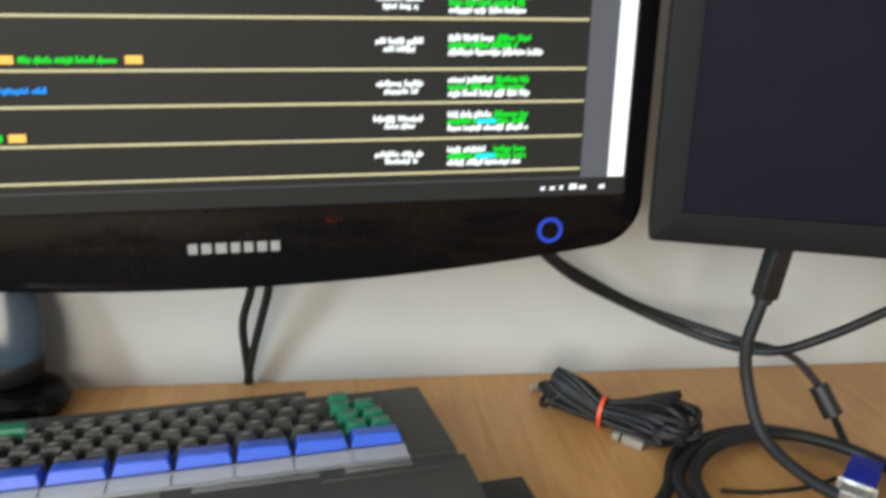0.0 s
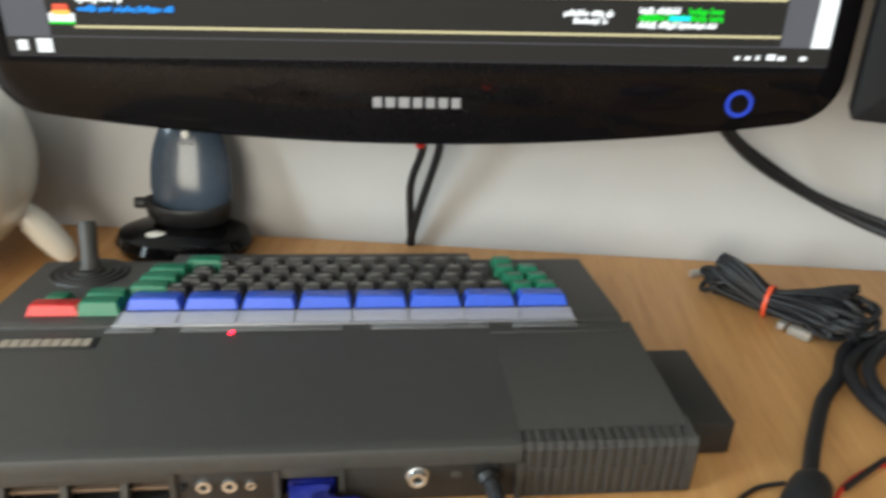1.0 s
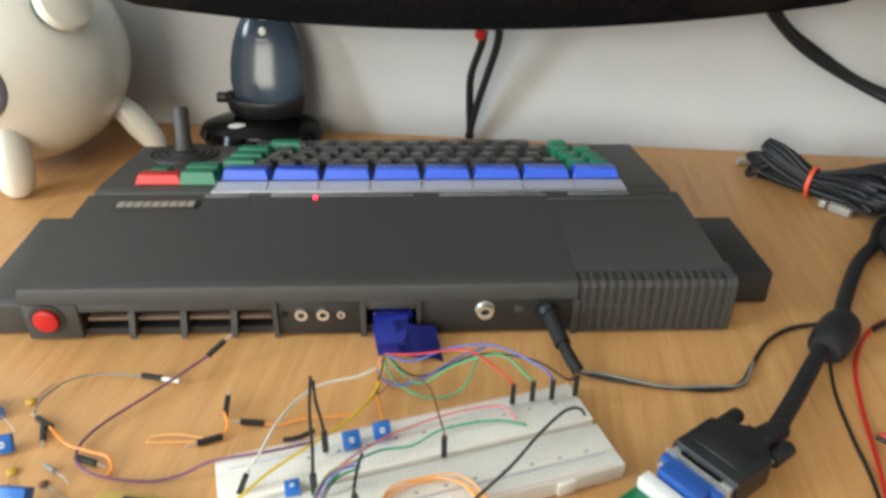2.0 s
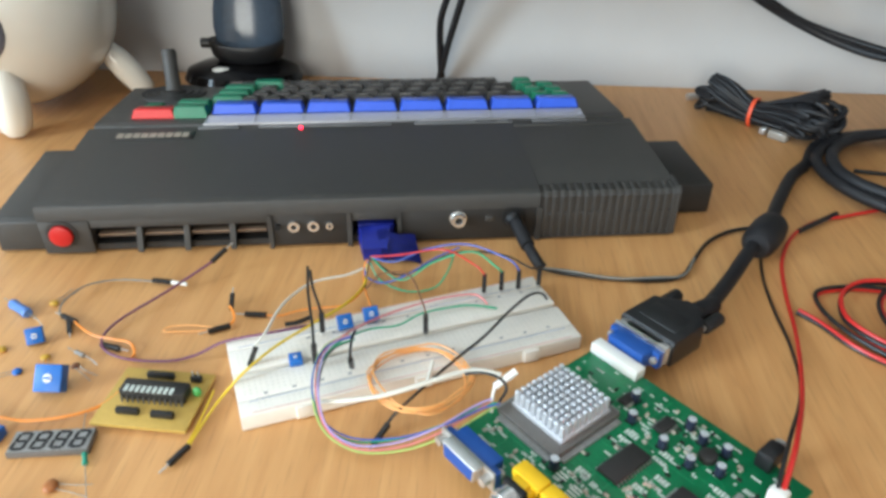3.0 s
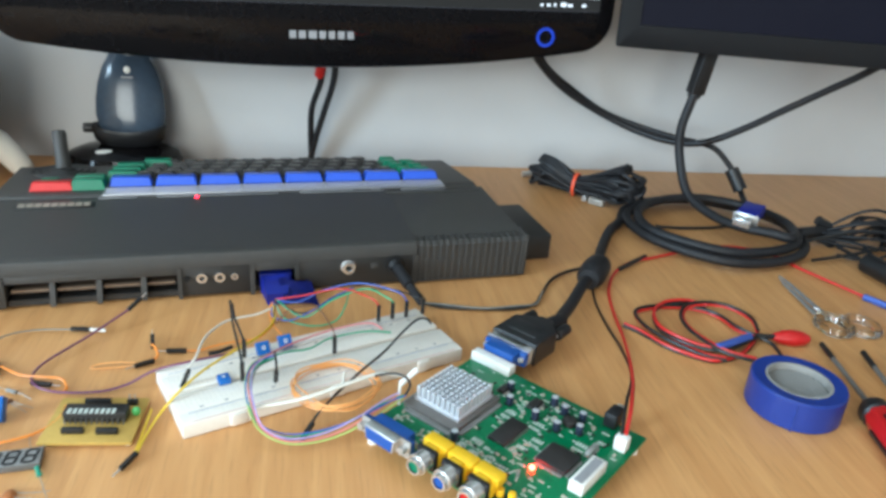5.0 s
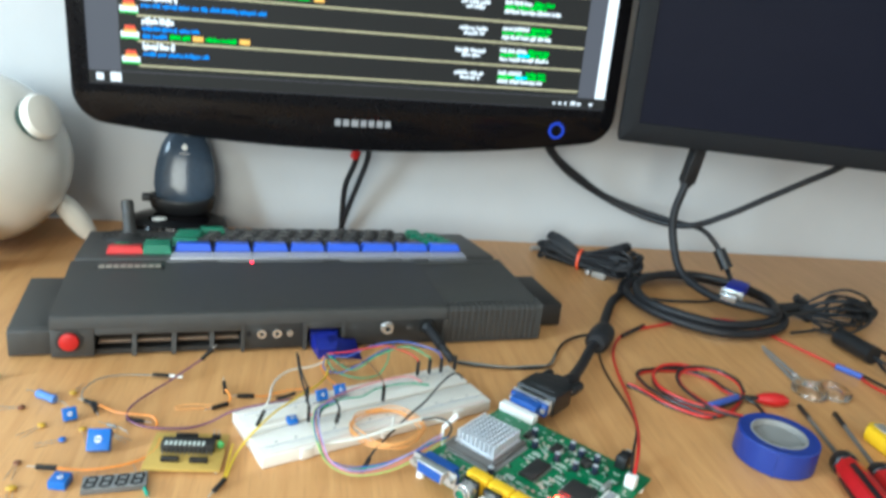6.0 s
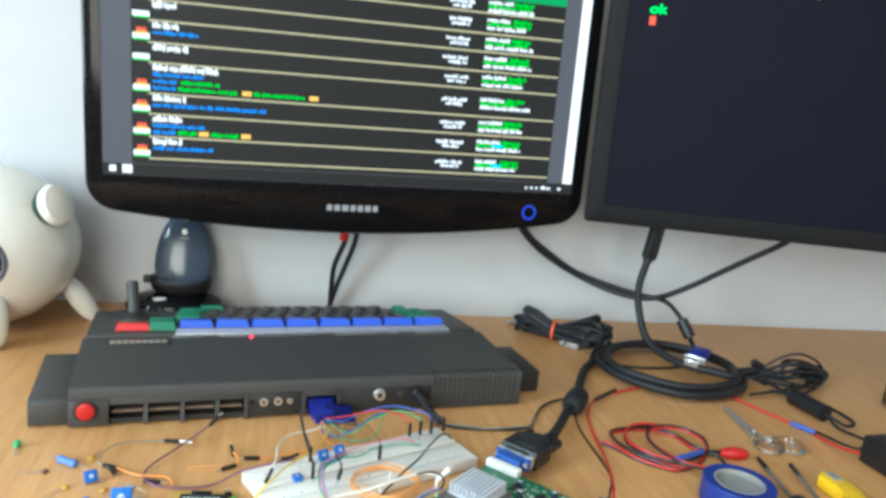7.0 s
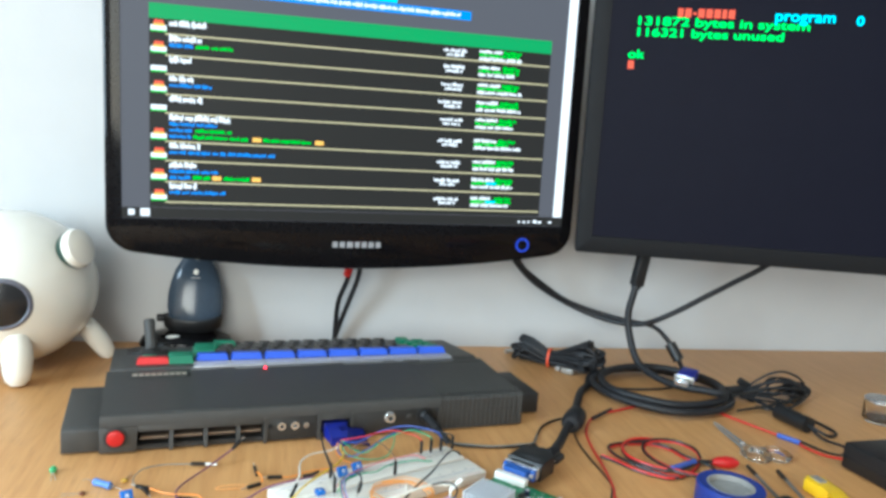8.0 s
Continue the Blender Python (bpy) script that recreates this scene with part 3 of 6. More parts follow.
    # vent with ribs over the edge
    part("vent_block", side_prism([(0.0011, 0.002), (0.0011, 0.0296), (0.0038, 0.0322), (0.0175, 0.0326), (0.0175, 0.002)], 0.0500, 0.1330), CASE, c)
    rib = mesh_of(side_prism([(-0.0002, 0.0025), (-0.0002, 0.0300), (0.0022, 0.0330), (0.0108, 0.0337), (0.0130, 0.0322), (0.0130, 0.0025)], -0.00120, 0.00120, 0.0003), "vent_rib", CASE, False)
    for i in range(17):
        o = new("vent_rib", rib)
        o.parent, o.location = c, (0.0530 + i * 0.0049, 0.0004, 0)
    part("vent_rail", box(0.0502, 0.1335, 0.0004, 0.0100, 0.0172, 0.0190, 0.0004), CASE, c)
    part("vent_rail", box(0.0502, 0.1335, 0.0004, 0.0100, 0.0015, 0.0032, 0.0004), CASE, c)
    part("vent_end", side_prism([(0.0, 0.0020), (0.0, 0.0305), (0.0026, 0.0336), (0.0180, 0.0342), (0.0180, 0.0020)], 0.1326, 0.1352, 0.0006), CASE, c)
    # expansion wing and plugged-in cartridge
    part("side_wing", side_prism([(0.006, 0.0015), (0.006, 0.0200), (0.010, 0.0225), (0.094, 0.0250), (0.098, 0.0225), (0.098, 0.0015)], -0.2690, -0.2408, 0.0010), CASE, c)
    part("cartridge", box(0.1338, 0.1675, 0.026, 0.094, 0.0012, 0.0220, 0.0014), CASE_D, c, "dark cartridge plugged into the side")
    part("ridge", box(0.048, 0.1290, 0.0940, 0.0960, 0.0350, 0.0362, 0.0004), CASE, c)
    # power light and maker's plate
    part("power_light", ball(0.0013, 0.0013, 0.0010, (-0.0990, 0.0985, 0.0356), 16), glow("red_diode", (1.0, 0.012, 0.040), 7.0), c, "small red lit diode")
    pl = part("name_plate", box(-0.2215, -0.1690, 0.0850, 0.0965, 0.0350, 0.0358, 0.0003), BLACK, c, "dark plate with tan bars")
    b = bmesh.new()
    for i in range(9):
        box(-0.2190 + i * 0.0053, -0.2147 + i * 0.0053, 0.0872, 0.0943, 0.0357, 0.0360, bm=b)
    part("plate_print", b, mat("tan_print", (0.36, 0.31, 0.25), 0.4, 0.2), pl)
    # function key strip
    st = part("label_strip", side_prism([(0.1062, 0.0366), (0.1062, 0.0371), (0.1178, 0.0377), (0.1192, 0.0377), (0.1192, 0.0366)], -0.1650, 0.1000, 0.0003), STRIP, c, "sloping grey label strip with blue key reflection in its colour")
    part("strip_cover", box(-0.1655, 0.1010, 0.1046, 0.1064, 0.0358, 0.0373, 0.0003), SILVER, st)
    for u0, u1 in ((-0.1680, -0.1410), (-0.1275, -0.0370), (-0.0210, 0.0480), (0.0620, 0.1010)):
        part("strip_lip", box(u0, u1, 0.1000, 0.1046, 0.0352, 0.0363, 0.0003), LIP, st)
    for i in range(9):
        part("divider", side_prism([(0.1066, 0.0370), (0.1066, 0.0375), (0.1178, 0.0380), (0.1178, 0.0370)], -0.1648 + i * 0.03305, -0.1641 + i * 0.03305), SILVER, st)
    part("key_well", side_prism([(0.1190, 0.0366), (0.1190, 0.0376), (0.2000, 0.0288), (0.2000, 0.0270)], -0.1650, 0.1010), CASE, c)
    slope = -math.atan2(0.0100, 0.093)

    def keycap(w, d, h, name, material):
        b = bmesh.new()
        bmesh.ops.create_cube(b, size=1)
        for v in b.verts:
            up = v.co.z > 0
            v.co = Vector((v.co.x * (w - (0.0045 if up else 0)), v.co.y * (d - (0.0045 if up else 0)), (h if up else 0) + (0.0006 if up and v.co.y < 0 else 0)))
        bmesh.ops.bevel(b, geom=b.edges[:], offset=0.0007, segments=1, affect='EDGES')
        return mesh_of(b, name, material)

    def deck_z(v):
        return 0.0376 - (v - 0.112) * 0.1075

    def place(mesh, u, v, name, dz=0.0):
        o = new(name, mesh)
        o.parent, o.matrix_basis = c, Matrix.Translation((u, v, deck_z(v) + dz)) @ pose(0, 0, 0, math.degrees(slope))
        return o
    blue = keycap(0.0312, 0.0165, 0.0064, "function_key", BLUE_KEY)
    for i in range(8):
        place(blue, -0.1468 + i * 0.03300, 0.1285, "function_key", 0.0006)
    grey = keycap(0.0152, 0.0140, 0.0066, "key", KEY)
    legend = mesh_of(box(-0.0026, 0.0026, -0.0032, 0.0010, 0.0064, 0.0070), "legend", KEY_TOP, False)
    green = keycap(0.0158, 0.0142, 0.0066, "green_key", GREEN_KEY)
    green_w = keycap(0.0250, 0.0146, 0.0080, "green_key", GREEN_KEY)
    for row, (v, shift, n0, n1) in enumerate(((0.1445, 0.0, 1, 14), (0.1590, 0.006, 1, 13), (0.1735, 0.010, 1, 13), (0.1880, 0.002, 2, 13))):
        for i in range(n0, n1):
            k = place(grey, -0.1545 + shift + i * 0.0163, v, "key")
            t = new("legend", legend)
            t.parent = k
    for u, v in ((0.0750, 0.1445), (0.0905, 0.1445), (0.0720, 0.1590), (0.0880, 0.1590), (0.0690, 0.1735), (0.0850, 0.1735), (0.0700, 0.1880)):
        place(green, u, v, "green_key")
    for u, v in ((-0.1540, 0.1445), (-0.1520, 0.1590), (-0.1500, 0.1735), (-0.1300, 0.1880)):
        place(green_w if u < -0.14 or v > 0.18 else green, u, v, "green_key")
    for u, v in ((-0.1765, 0.1235), (-0.1765, 0.1365)):
        place(green_w, u, v, "green_key", -0.001)
    place(green, -0.2050, 0.1365, "green_key", -0.002)
    place(keycap(0.0300, 0.0150, 0.0060, "stop_key", RED_KEY), -0.2015, 0.1235, "stop_key", -0.0005)
    # joystick
    js = part("joystick_base", lathe([(0, 0.0040), (0.008, 0.0040), (0.010, 0.0022), (0.014, 0.0030), (0.0155, 0.0018), (0.019, 0.0026), (0.0205, 0.0014), (0.0235, 0.0022), (0.025, 0)], 36, pose(-0.2030, 0.1830, deck_z(0.183) - 0.0012, math.degrees(slope))), CASE_D, c, "ribbed round joystick plate")
    part("joystick_lever", lathe([(0, 0), (0.0070, 0), (0.0058, 0.004), (0.0054, 0.012), (0.0055, 0.024), (0.0058, 0.029), (0.0050, 0.0320), (0, 0.0325)], 22, pose(-0.2030, 0.1850, deck_z(0.185) + 0.001, -28, -6)), CASE, c, "short dark lever")
    return c


EDGE = mat("brown_fibre_board", (0.075, 0.050, 0.034), 0.5)
EDGE_GOLD = mat("dull_contacts", (0.48, 0.36, 0.26), 0.4, 0.6)
LIP = mat("clear_grey_lip", (0.13, 0.13, 0.135), 0.25)
# silvery grey with the blue keys' lavender reflection mixed into the base colour
STRIP = mat("frosted_strip", (0.38, 0.38, 0.44), 0.24, var=0.05, coat=0.5)

room()
desk()
monitor_wide()
MON2, SCREEN2 = monitor_flat()
home_computer()


# ---------------------------------------------------------------- screen text of the flat monitor
def lettering(name, body, x, z, width, height, material, parent, y=0.0016):
    """Words in the built-in font, fitted to a width and height, facing -y."""
    cu = bpy.data.curves.new(name, 'FONT')
    cu.body, cu.size, cu.offset = body, 1.0, 0.014
    tmp = new(name, cu)
    bpy.context.view_layer.update()
    me = bpy.data.meshes.new_from_object(tmp.evaluated_get(bpy.context.evaluated_depsgraph_get()))
    bpy.data.objects.remove(tmp)
    bpy.data.curves.remove(cu)
    xs = [v.co.x for v in me.vertices]
    ys = [v.co.y for v in me.vertices]
    me.transform(pose(x, y, z, 90) @ Matrix.Diagonal((width / (max(xs) - min(xs)), height / (max(ys) - min(ys)), 1, 1)) @ Matrix.Translation((-min(xs), -min(ys), 0)))
    me.materials.clear()
    me.materials.append(material)
    ob = new(name, me)
    ob.parent = parent
    return ob


def screen_text():
    b = bmesh.new()
    x = 0.091
    for w in (0.007, 0.008, 0.005, 0.008, 0.008, 0.008, 0.006, 0.008):
        flat(x, x + w - 0.0012, 0.2725 if w > 0.0055 else 0.2755, 0.2820 if w > 0.0055 else 0.2780, 0.0016, b)
        x += w + 0.0006
    part("red_print", b, G_RED, SCREEN2)
    lettering("text_line", "program", 0.195, 0.2680, 0.062, 0.0118, G_CYAN2, SCREEN2)
    lettering("text_line", "0", 0.279, 0.2700, 0.0075, 0.0100, G_CYAN2, SCREEN2)
    lettering("text_line", "131872 bytes in system", 0.0490, 0.2598, 0.183, 0.0122, G_GREEN2, SCREEN2)
    lettering("text_line", "116321 bytes unused", 0.0490, 0.2476, 0.157, 0.0122, G_GREEN2, SCREEN2)
    lettering("text_line", "ok", 0.0410, 0.2258, 0.0180, 0.0095, G_GREEN2, SCREEN2)
    part("cursor", flat(0.0415, 0.0480, 0.2140, 0.2230, 0.0016), G_RED, SCREEN2)


G_GREEN2 = glow("lit_text_green", (0.03, 0.85, 0.10), 1.7)
G_CYAN2 = glow("lit_text_cyan", (0.02, 0.66, 0.90), 1.7)


# ---------------------------------------------------------------- toy and webcam
def ceramic_toy():
    R = 0.088
    b = ball(R, R, R * 0.97, (0, 0, 0.0885), 48)
    mats = [CERAMIC, EYE_BLACK, EYE_GREY, DARKGREEN]

    def add(bb, k):
        for f in bb.faces:
            f.material_index = k
        join(b, bb)
    c = Vector((0, 0, 0.0885))

    def on(az, el, r=R):
        return c + r * Vector((math.sin(radians(az)) * math.cos(radians(el)), -math.cos(radians(az)) * math.cos(radians(el)), math.sin(radians(el))))

    def facing(az, el, r=R):
        p = on(az, el, r)
        return Matrix.Translation(p) @ (p - c).to_track_quat("Z", "Y").to_matrix().to_4x4()
    # dished eye with a grey rim
    for az in (13, -62):
        e = lathe([(r * 0.0225, math.sqrt(R * R - (r * 0.0225) ** 2) - R + 0.0010) for r in (0, 0.3, 0.6, 0.85, 1.0)], 36, facing(az, 0))
        add(e, 1)
        e = lathe([(0.0222, -0.0020), (0.0235, -0.0008), (0.0262, -0.0024), (0.0275, -0.0060)], 36, facing(az, 0))
        add(e, 2)
    # round ears like flat caps
    for az in (66, -114):
        m = facing(az, 33, R - 0.001) @ Matrix.Diagonal((0.9, 0.9, 1, 1)) @ pose(0, 0, 0.004, 12, 0, 0)
        add(lathe([(0.019, -0.006), (0.0225, 0.0), (0.0225, 0.004)], 32, m), 3)
        add(lathe([(0.0228, 0.003), (0.0240, 0.0065), (0.0215, 0.0115), (0.0120, 0.0150), (0, 0.0160)], 32, m), 0)
    # tapering feet and arms that reach the table
    for az, tilt, rad, ln, fat in ((22, 8, 0.072, 0.060, 1.0), (-96, 10, 0.072, 0.060, 1.0), (104, 32, 0.070, 0.050, 0.78), (-165, 24, 0.076, 0.058, 0.78)):
        d = Vector((math.sin(radians(az)), -math.cos(radians(az)), 0))
        top = d * rad + Vector((0, 0, ln))
        low = d * (rad + ln * math.tan(radians(tilt))) + Vector((0, 0, 0.001))
        prof = [(0, 0), (0.007, 0.001), (0.0115, 0.006), (0.0135, 0.014), (0.0148, 0.028), (0.0140, 0.042), (0.0100, 0.054), (0, 0.060)]
        m = Matrix.Translation(low) @ (top - low).to_track_quat("Z", "Y").to_matrix().to_4x4()
        add(lathe([(r * fat, z) for r, z in prof], 24, m), 0)
    alone("ceramic_toy", b, mats, "cream glazed round toy with dark eyes and stubby feet", "toy", m=pose(-0.3735, 0.2000, 0) @ Matrix.Diagonal((0.97, 0.97, 0.94, 1)))


def tilted(bm):
    """The backward lean of the webcam's head."""
    bmesh.ops.rotate(bm, cent=(0, 0, 0.03), matrix=Matrix.Rotation(radians(-13), 3, 'X'), verts=bm.verts)
    return bm


def webcam():
    w = thing("webcam", pose(-0.2010, 0.2495, 0, 0, 0, 3), "dark desktop webcam on a wide oval glossy base", "webcam")
    base = lathe([(0, 0), (0.040, 0), (0.0490, 0.004), (0.0525, 0.011), (0.0490, 0.018), (0.036, 0.0235), (0.018, 0.0262), (0, 0.0268)], 44)
    bmesh.ops.scale(base, vec=(1, 0.70, 1), verts=base.verts)
    bs = part("base", base, GLOSS, w, "glossy black oval base")
    part("base_badge", ball(0.0095, 0.0050, 0.0026, (-0.013, -0.0195, 0.0225), 20), WHITE_PL, bs, "small silver-white badge")
    part("status_light", ball(0.0016, 0.0012, 0.0012, (0.006, -0.0330, 0.0150), 10), glow("green_diode", (0.15, 0.55, 0.02), 0.8), bs)
    cup = lathe([(0, 0.0250), (0.0260, 0.0260), (0.0310, 0.0310), (0.0335, 0.0385), (0.0322, 0.0410), (0.0290, 0.0400), (0, 0.0330)], 36)
    bmesh.ops.scale(cup, vec=(1, 0.52, 1), verts=cup.verts)
    for v in cup.verts:
        v.co.z += 4.0 * v.co.x ** 2 * (v.co.z > 0.036)
    bmesh.ops.translate(cup, vec=(0.006, 0, 0), verts=cup.verts)
    cr = part("cradle", cup, BLACK, w, "black cup that holds the head")
    part("hinge_pin", rod(0.0044, 0.010, pose(-0.0335, -0.002, 0.0410, 0, 90), n=18, bev=0.001), BLACK, cr)
    head = lathe([(0, 0.032), (0.0250, 0.033), (0.0290, 0.042), (0.0310, 0.054), (0.0304, 0.068), (0.0280, 0.082), (0.0236, 0.096), (0.0170, 0.108), (0.0095, 0.1150), (0, 0.1175)], 44)
    bmesh.ops.scale(head, vec=(1, 0.40, 1), verts=head.verts)
    bmesh.ops.translate(head, vec=(0.008, 0, 0), verts=head.verts)
    tilted(head)
    # base colour lifted to a blue-grey that stands for the reflected room
    h = part("head", head, mat("room_sheen_black", (0.048, 0.068, 0.098), 0.16, var=0.15), w, "dark oval head with the room's bluish sheen in its colour")
    part("maker_mark", tilted(ball(0.0030, 0.0008, 0.0034, (0.0080, -0.0108, 0.0935), 14)), WHITE_PL, h)
    part("maker_bar", tilted(box(0.0030, 0.0130, -0.0124, -0.0108, 0.0860, 0.0876)), GREY_PRINT, h)


# ---------------------------------------------------------------- breadboard
def breadboard():
    d = thing("breadboard", pose(-0.0220, -0.1025, 0, 0, 0, 23.5), "cream solderless breadboard carrying wires and trimmers", "breadboard")
    L, W, T = 0.1651, 0.0546, 0.0088
    gap, rail = 0.0010, 0.0095
    b = box(-L / 2, L / 2, -W / 2 + rail, -0.0016, 0.0004, T, 0.0005)
    part("lower_half", b, BBOARD, d)
    part("upper_half", box(-L / 2, L / 2, 0.0016, W / 2 - rail, 0.0004, T, 0.0005), BBOARD, d)
    part("groove_floor", box(-L / 2, L / 2, -0.0017, 0.0017, 0.0003, 0.0052), BBOARD, d)
    for s in (-1, 1):
        y0, y1 = sorted((s * (W / 2 - rail + 0.0003), s * W / 2))
        r = part("power_rail", box(-L / 2, L / 2, y0, y1, 0.0004, T, 0.0005), BBOARD, d)
        part("red_stripe", box(-L / 2 + 0.005, L / 2 - 0.005, y0 + (0.0008 if s < 0 else 0.0078), y0 + (0.0014 if s < 0 else 0.0084), T - 0.0002, T + 0.0001), RED_LINE, r)
        part("blue_stripe", box(-L / 2 + 0.005, L / 2 - 0.005, y0 + (0.0080 if s < 0 else 0.0010), y0 + (0.0086 if s < 0 else 0.0016), T - 0.0002, T + 0.0001), BLUE_LINE, r)
    for x in (-0.055, 0.0, 0.055):
        part("dovetail_lug", box(x - 0.004, x + 0.004, -W / 2 - 0.0016, -W / 2 + 0.0004, 0.001, T - 0.001, 0.0005), BBOARD, d)
    pts, quads = [], []

    def hole(x, y):
        k, h = len(pts), 0.00036
        pts.extend(((x - h, y - h, T + 0.00008), (x + h, y - h, T + 0.00008), (x + h, y + h, T + 0.00008), (x - h, y + h, T + 0.00008)))
        quads.append((k, k + 1, k + 2, k + 3))
    for i in range(63):
        x = (i - 31) * 0.00254
        for j in range(5):
            hole(x, 0.0040 + j * 0.00254)
            hole(x, -0.0040 - j * 0.00254)
        if i % 6 != 5 and 1 < i < 61:
            for s in (-1, 1):
                hole(x, s * (W / 2 - 0.0062))
                hole(x, s * (W / 2 - 0.0036))
    me = bpy.data.meshes.new("hole_field")
    me.from_pydata(pts, [], quads)
    me.materials.append(HOLE)
    o = new("hole_field", me)
    o.parent = d
    o["kind"] = "stuff"
    b = bmesh.new()
    for i in range(1, 13):
        box(-L / 2 + i * 0.0127 - 0.0009, -L / 2 + i * 0.0127 + 0.0009, -0.0163, -0.0152, T - 0.0002, T + 0.0001, bm=b)
        box(-L / 2 + i * 0.0127 - 0.0009, -L / 2 + i * 0.0127 + 0.0009, 0.0152, 0.0163, T - 0.0002, T + 0.0001, bm=b)
    part("row_print", b, GREY_PRINT, d)["kind"] = "stuff"


def trimmer(p, s=0.0095, turn=0.0, tip=0.0, label="blue square trimmer potentiometer with a white dial"):
    t = thing("trimmer", pose(p[0], p[1], p[2], tip, 0, turn), label, "trimmer", "trimmers")
    part("body", box(-s / 2, s / 2, -s / 2, s / 2, 0.0, s * 0.55, s * 0.05), TRIM_BLUE, t)
    part("dial", lathe([(0, s * 0.58), (s * 0.15, s * 0.58), (s * 0.17, s * 0.55), (s * 0.17, s * 0.5)], 20), WHITE_PL, t, "white slotted dial")
    part("slot", box(-s * 0.12, s * 0.12, -s * 0.045, s * 0.045, s * 0.575, s * 0.592), TRIM_BLUE, t)


# ---------------------------------------------------------------- circuit boards
def dip(parent, x, y, z, l, w, h, pins, turn=0.0, name="chip", pin_mat=None):
    """A chip with its pins along the long sides."""
    ch = part(name, box(-l / 2, l / 2, -w / 2, w / 2, 0.0006, h, h * 0.12), CHIP, parent)
    ch.location, ch.rotation_euler = (x, y, z), (0, 0, radians(turn))
    pm = mesh_of(join(box(-0.0003, 0.0003, -0.0010, 0.0004, h * 0.35, h * 0.5), box(-0.0003, 0.0003, -0.0010, -0.0005, -0.0002, h * 0.5)), "pin", pin_mat or STEEL, False)
    for i in range(pins):
        for s in (1, -1):
            o = new("pin", pm)
            o.parent = ch
            o.matrix_basis = Matrix.Translation((-l / 2 + (i + 0.5) * l / pins, -s * w / 2, 0)) @ pose(0, 0, 0, 0, 0, 0 if s > 0 else 180)
    return ch


def header_strip(parent, x, y, z, n, turn=0.0, material=None, pin=True):
    o = part("pin_header", box(-n * 0.00127, n * 0.00127, -0.00125, 0.00125, 0, 0.0030, 0.0003), material or BLACK, parent)
    o.location, o.rotation_euler = (x, y, z), (0, 0, radians(turn))
    if pin:
        pm = mesh_of(box(-0.00025, 0.00025, -0.00025, 0.00025, 0.003, 0.0062), "pin", SOLDER, False)
        for i in range(n):
            q = new("pin", pm)
            q.parent, q.location = o, ((i - (n - 1) / 2) * 0.00254, 0, 0)
    return o


def cap(parent, x, y, z, r=0.0021, h=0.0050):
    c = part("capacitor", rod(r, h, pose(0, 0, 0.0004), n=18, bev=0.0004), mat_cap, parent)
    part("capacitor_top", rod(r * 0.86, 0.0002, pose(0, 0, h + 0.0003), n=18), ALU, c)
    part("capacitor_base", box(-r, r, -r, r, 0, 0.0006), BLACK, c)
    c.location = (x, y, z)


mat_cap = mat("dark_blue_sleeve", (0.020, 0.026, 0.050), 0.3, var=0.2)


def d_connector(parent, x0, x1, out, z, s, deep=0.0085):
    """A blue 15-way socket whose shell faces along s * y from y = out."""
    xm = (x0 + x1) / 2
    body = box(x0 + 0.0048, x1 - 0.0048, min(out, out - s * deep), max(out, out - s * deep), z, z + 0.0090, 0.0006)
    join(body, box(x0 + 0.0006, x1 - 0.0006, min(out, out - s * 0.0036), max(out, out - s * 0.0036), z, z + 0.0088, 0.0006))
    c = part("video_socket", body, VGA_BLUE, parent, "blue video socket")
    for q in (x0 + 0.0027, x1 - 0.0027):
        part("nut", rod(0.0019, 0.0030, pose(q, out - s * 0.0030, z + 0.0050, 90 * s), n=6, bev=0.0003), STEEL, c, "bright hexagonal nut")
    part("flange", box(x0 + 0.0004, x1 - 0.0004, min(out, out + s * 0.0008), max(out, out + s * 0.0008), z + 0.0004, z + 0.0100), STEEL, c)
    sh = [(-0.0088, 0.0026), (-0.0098, 0.0100), (0.0098, 0.0100), (0.0088, 0.0026)]
    sh = [(xm + a, z + q) for a, q in sh]
    b = prism([(a, q) for a, q in sh], 0.0, 0.0055, 0.0004)
    bmesh.ops.transform(b, matrix=Matrix(((1, 0, 0, 0), (0, 0, s, out), (0, 1, 0, 0), (0, 0, 0, 1))), verts=b.verts)
    part("shell", b, STEEL, c)
    b = prism([(xm + (a - xm) * 0.9, z + 0.0063 + (q - z - 0.0063) * 0.86) for a, q in sh], 0.0, 0.0057)
    bmesh.ops.transform(b, matrix=Matrix(((1, 0, 0, 0), (0, 0, s, out), (0, 1, 0, 0), (0, 0, 0, 1))), verts=b.verts)
    part("face", b, VGA_BLUE, c)
    for q in (x0 + 0.0030, x1 - 0.0030):
        part("screw_post", rod(0.0021, 0.005, pose(q, out, z + 0.0063, -90 * s), n=6), STEEL, c)


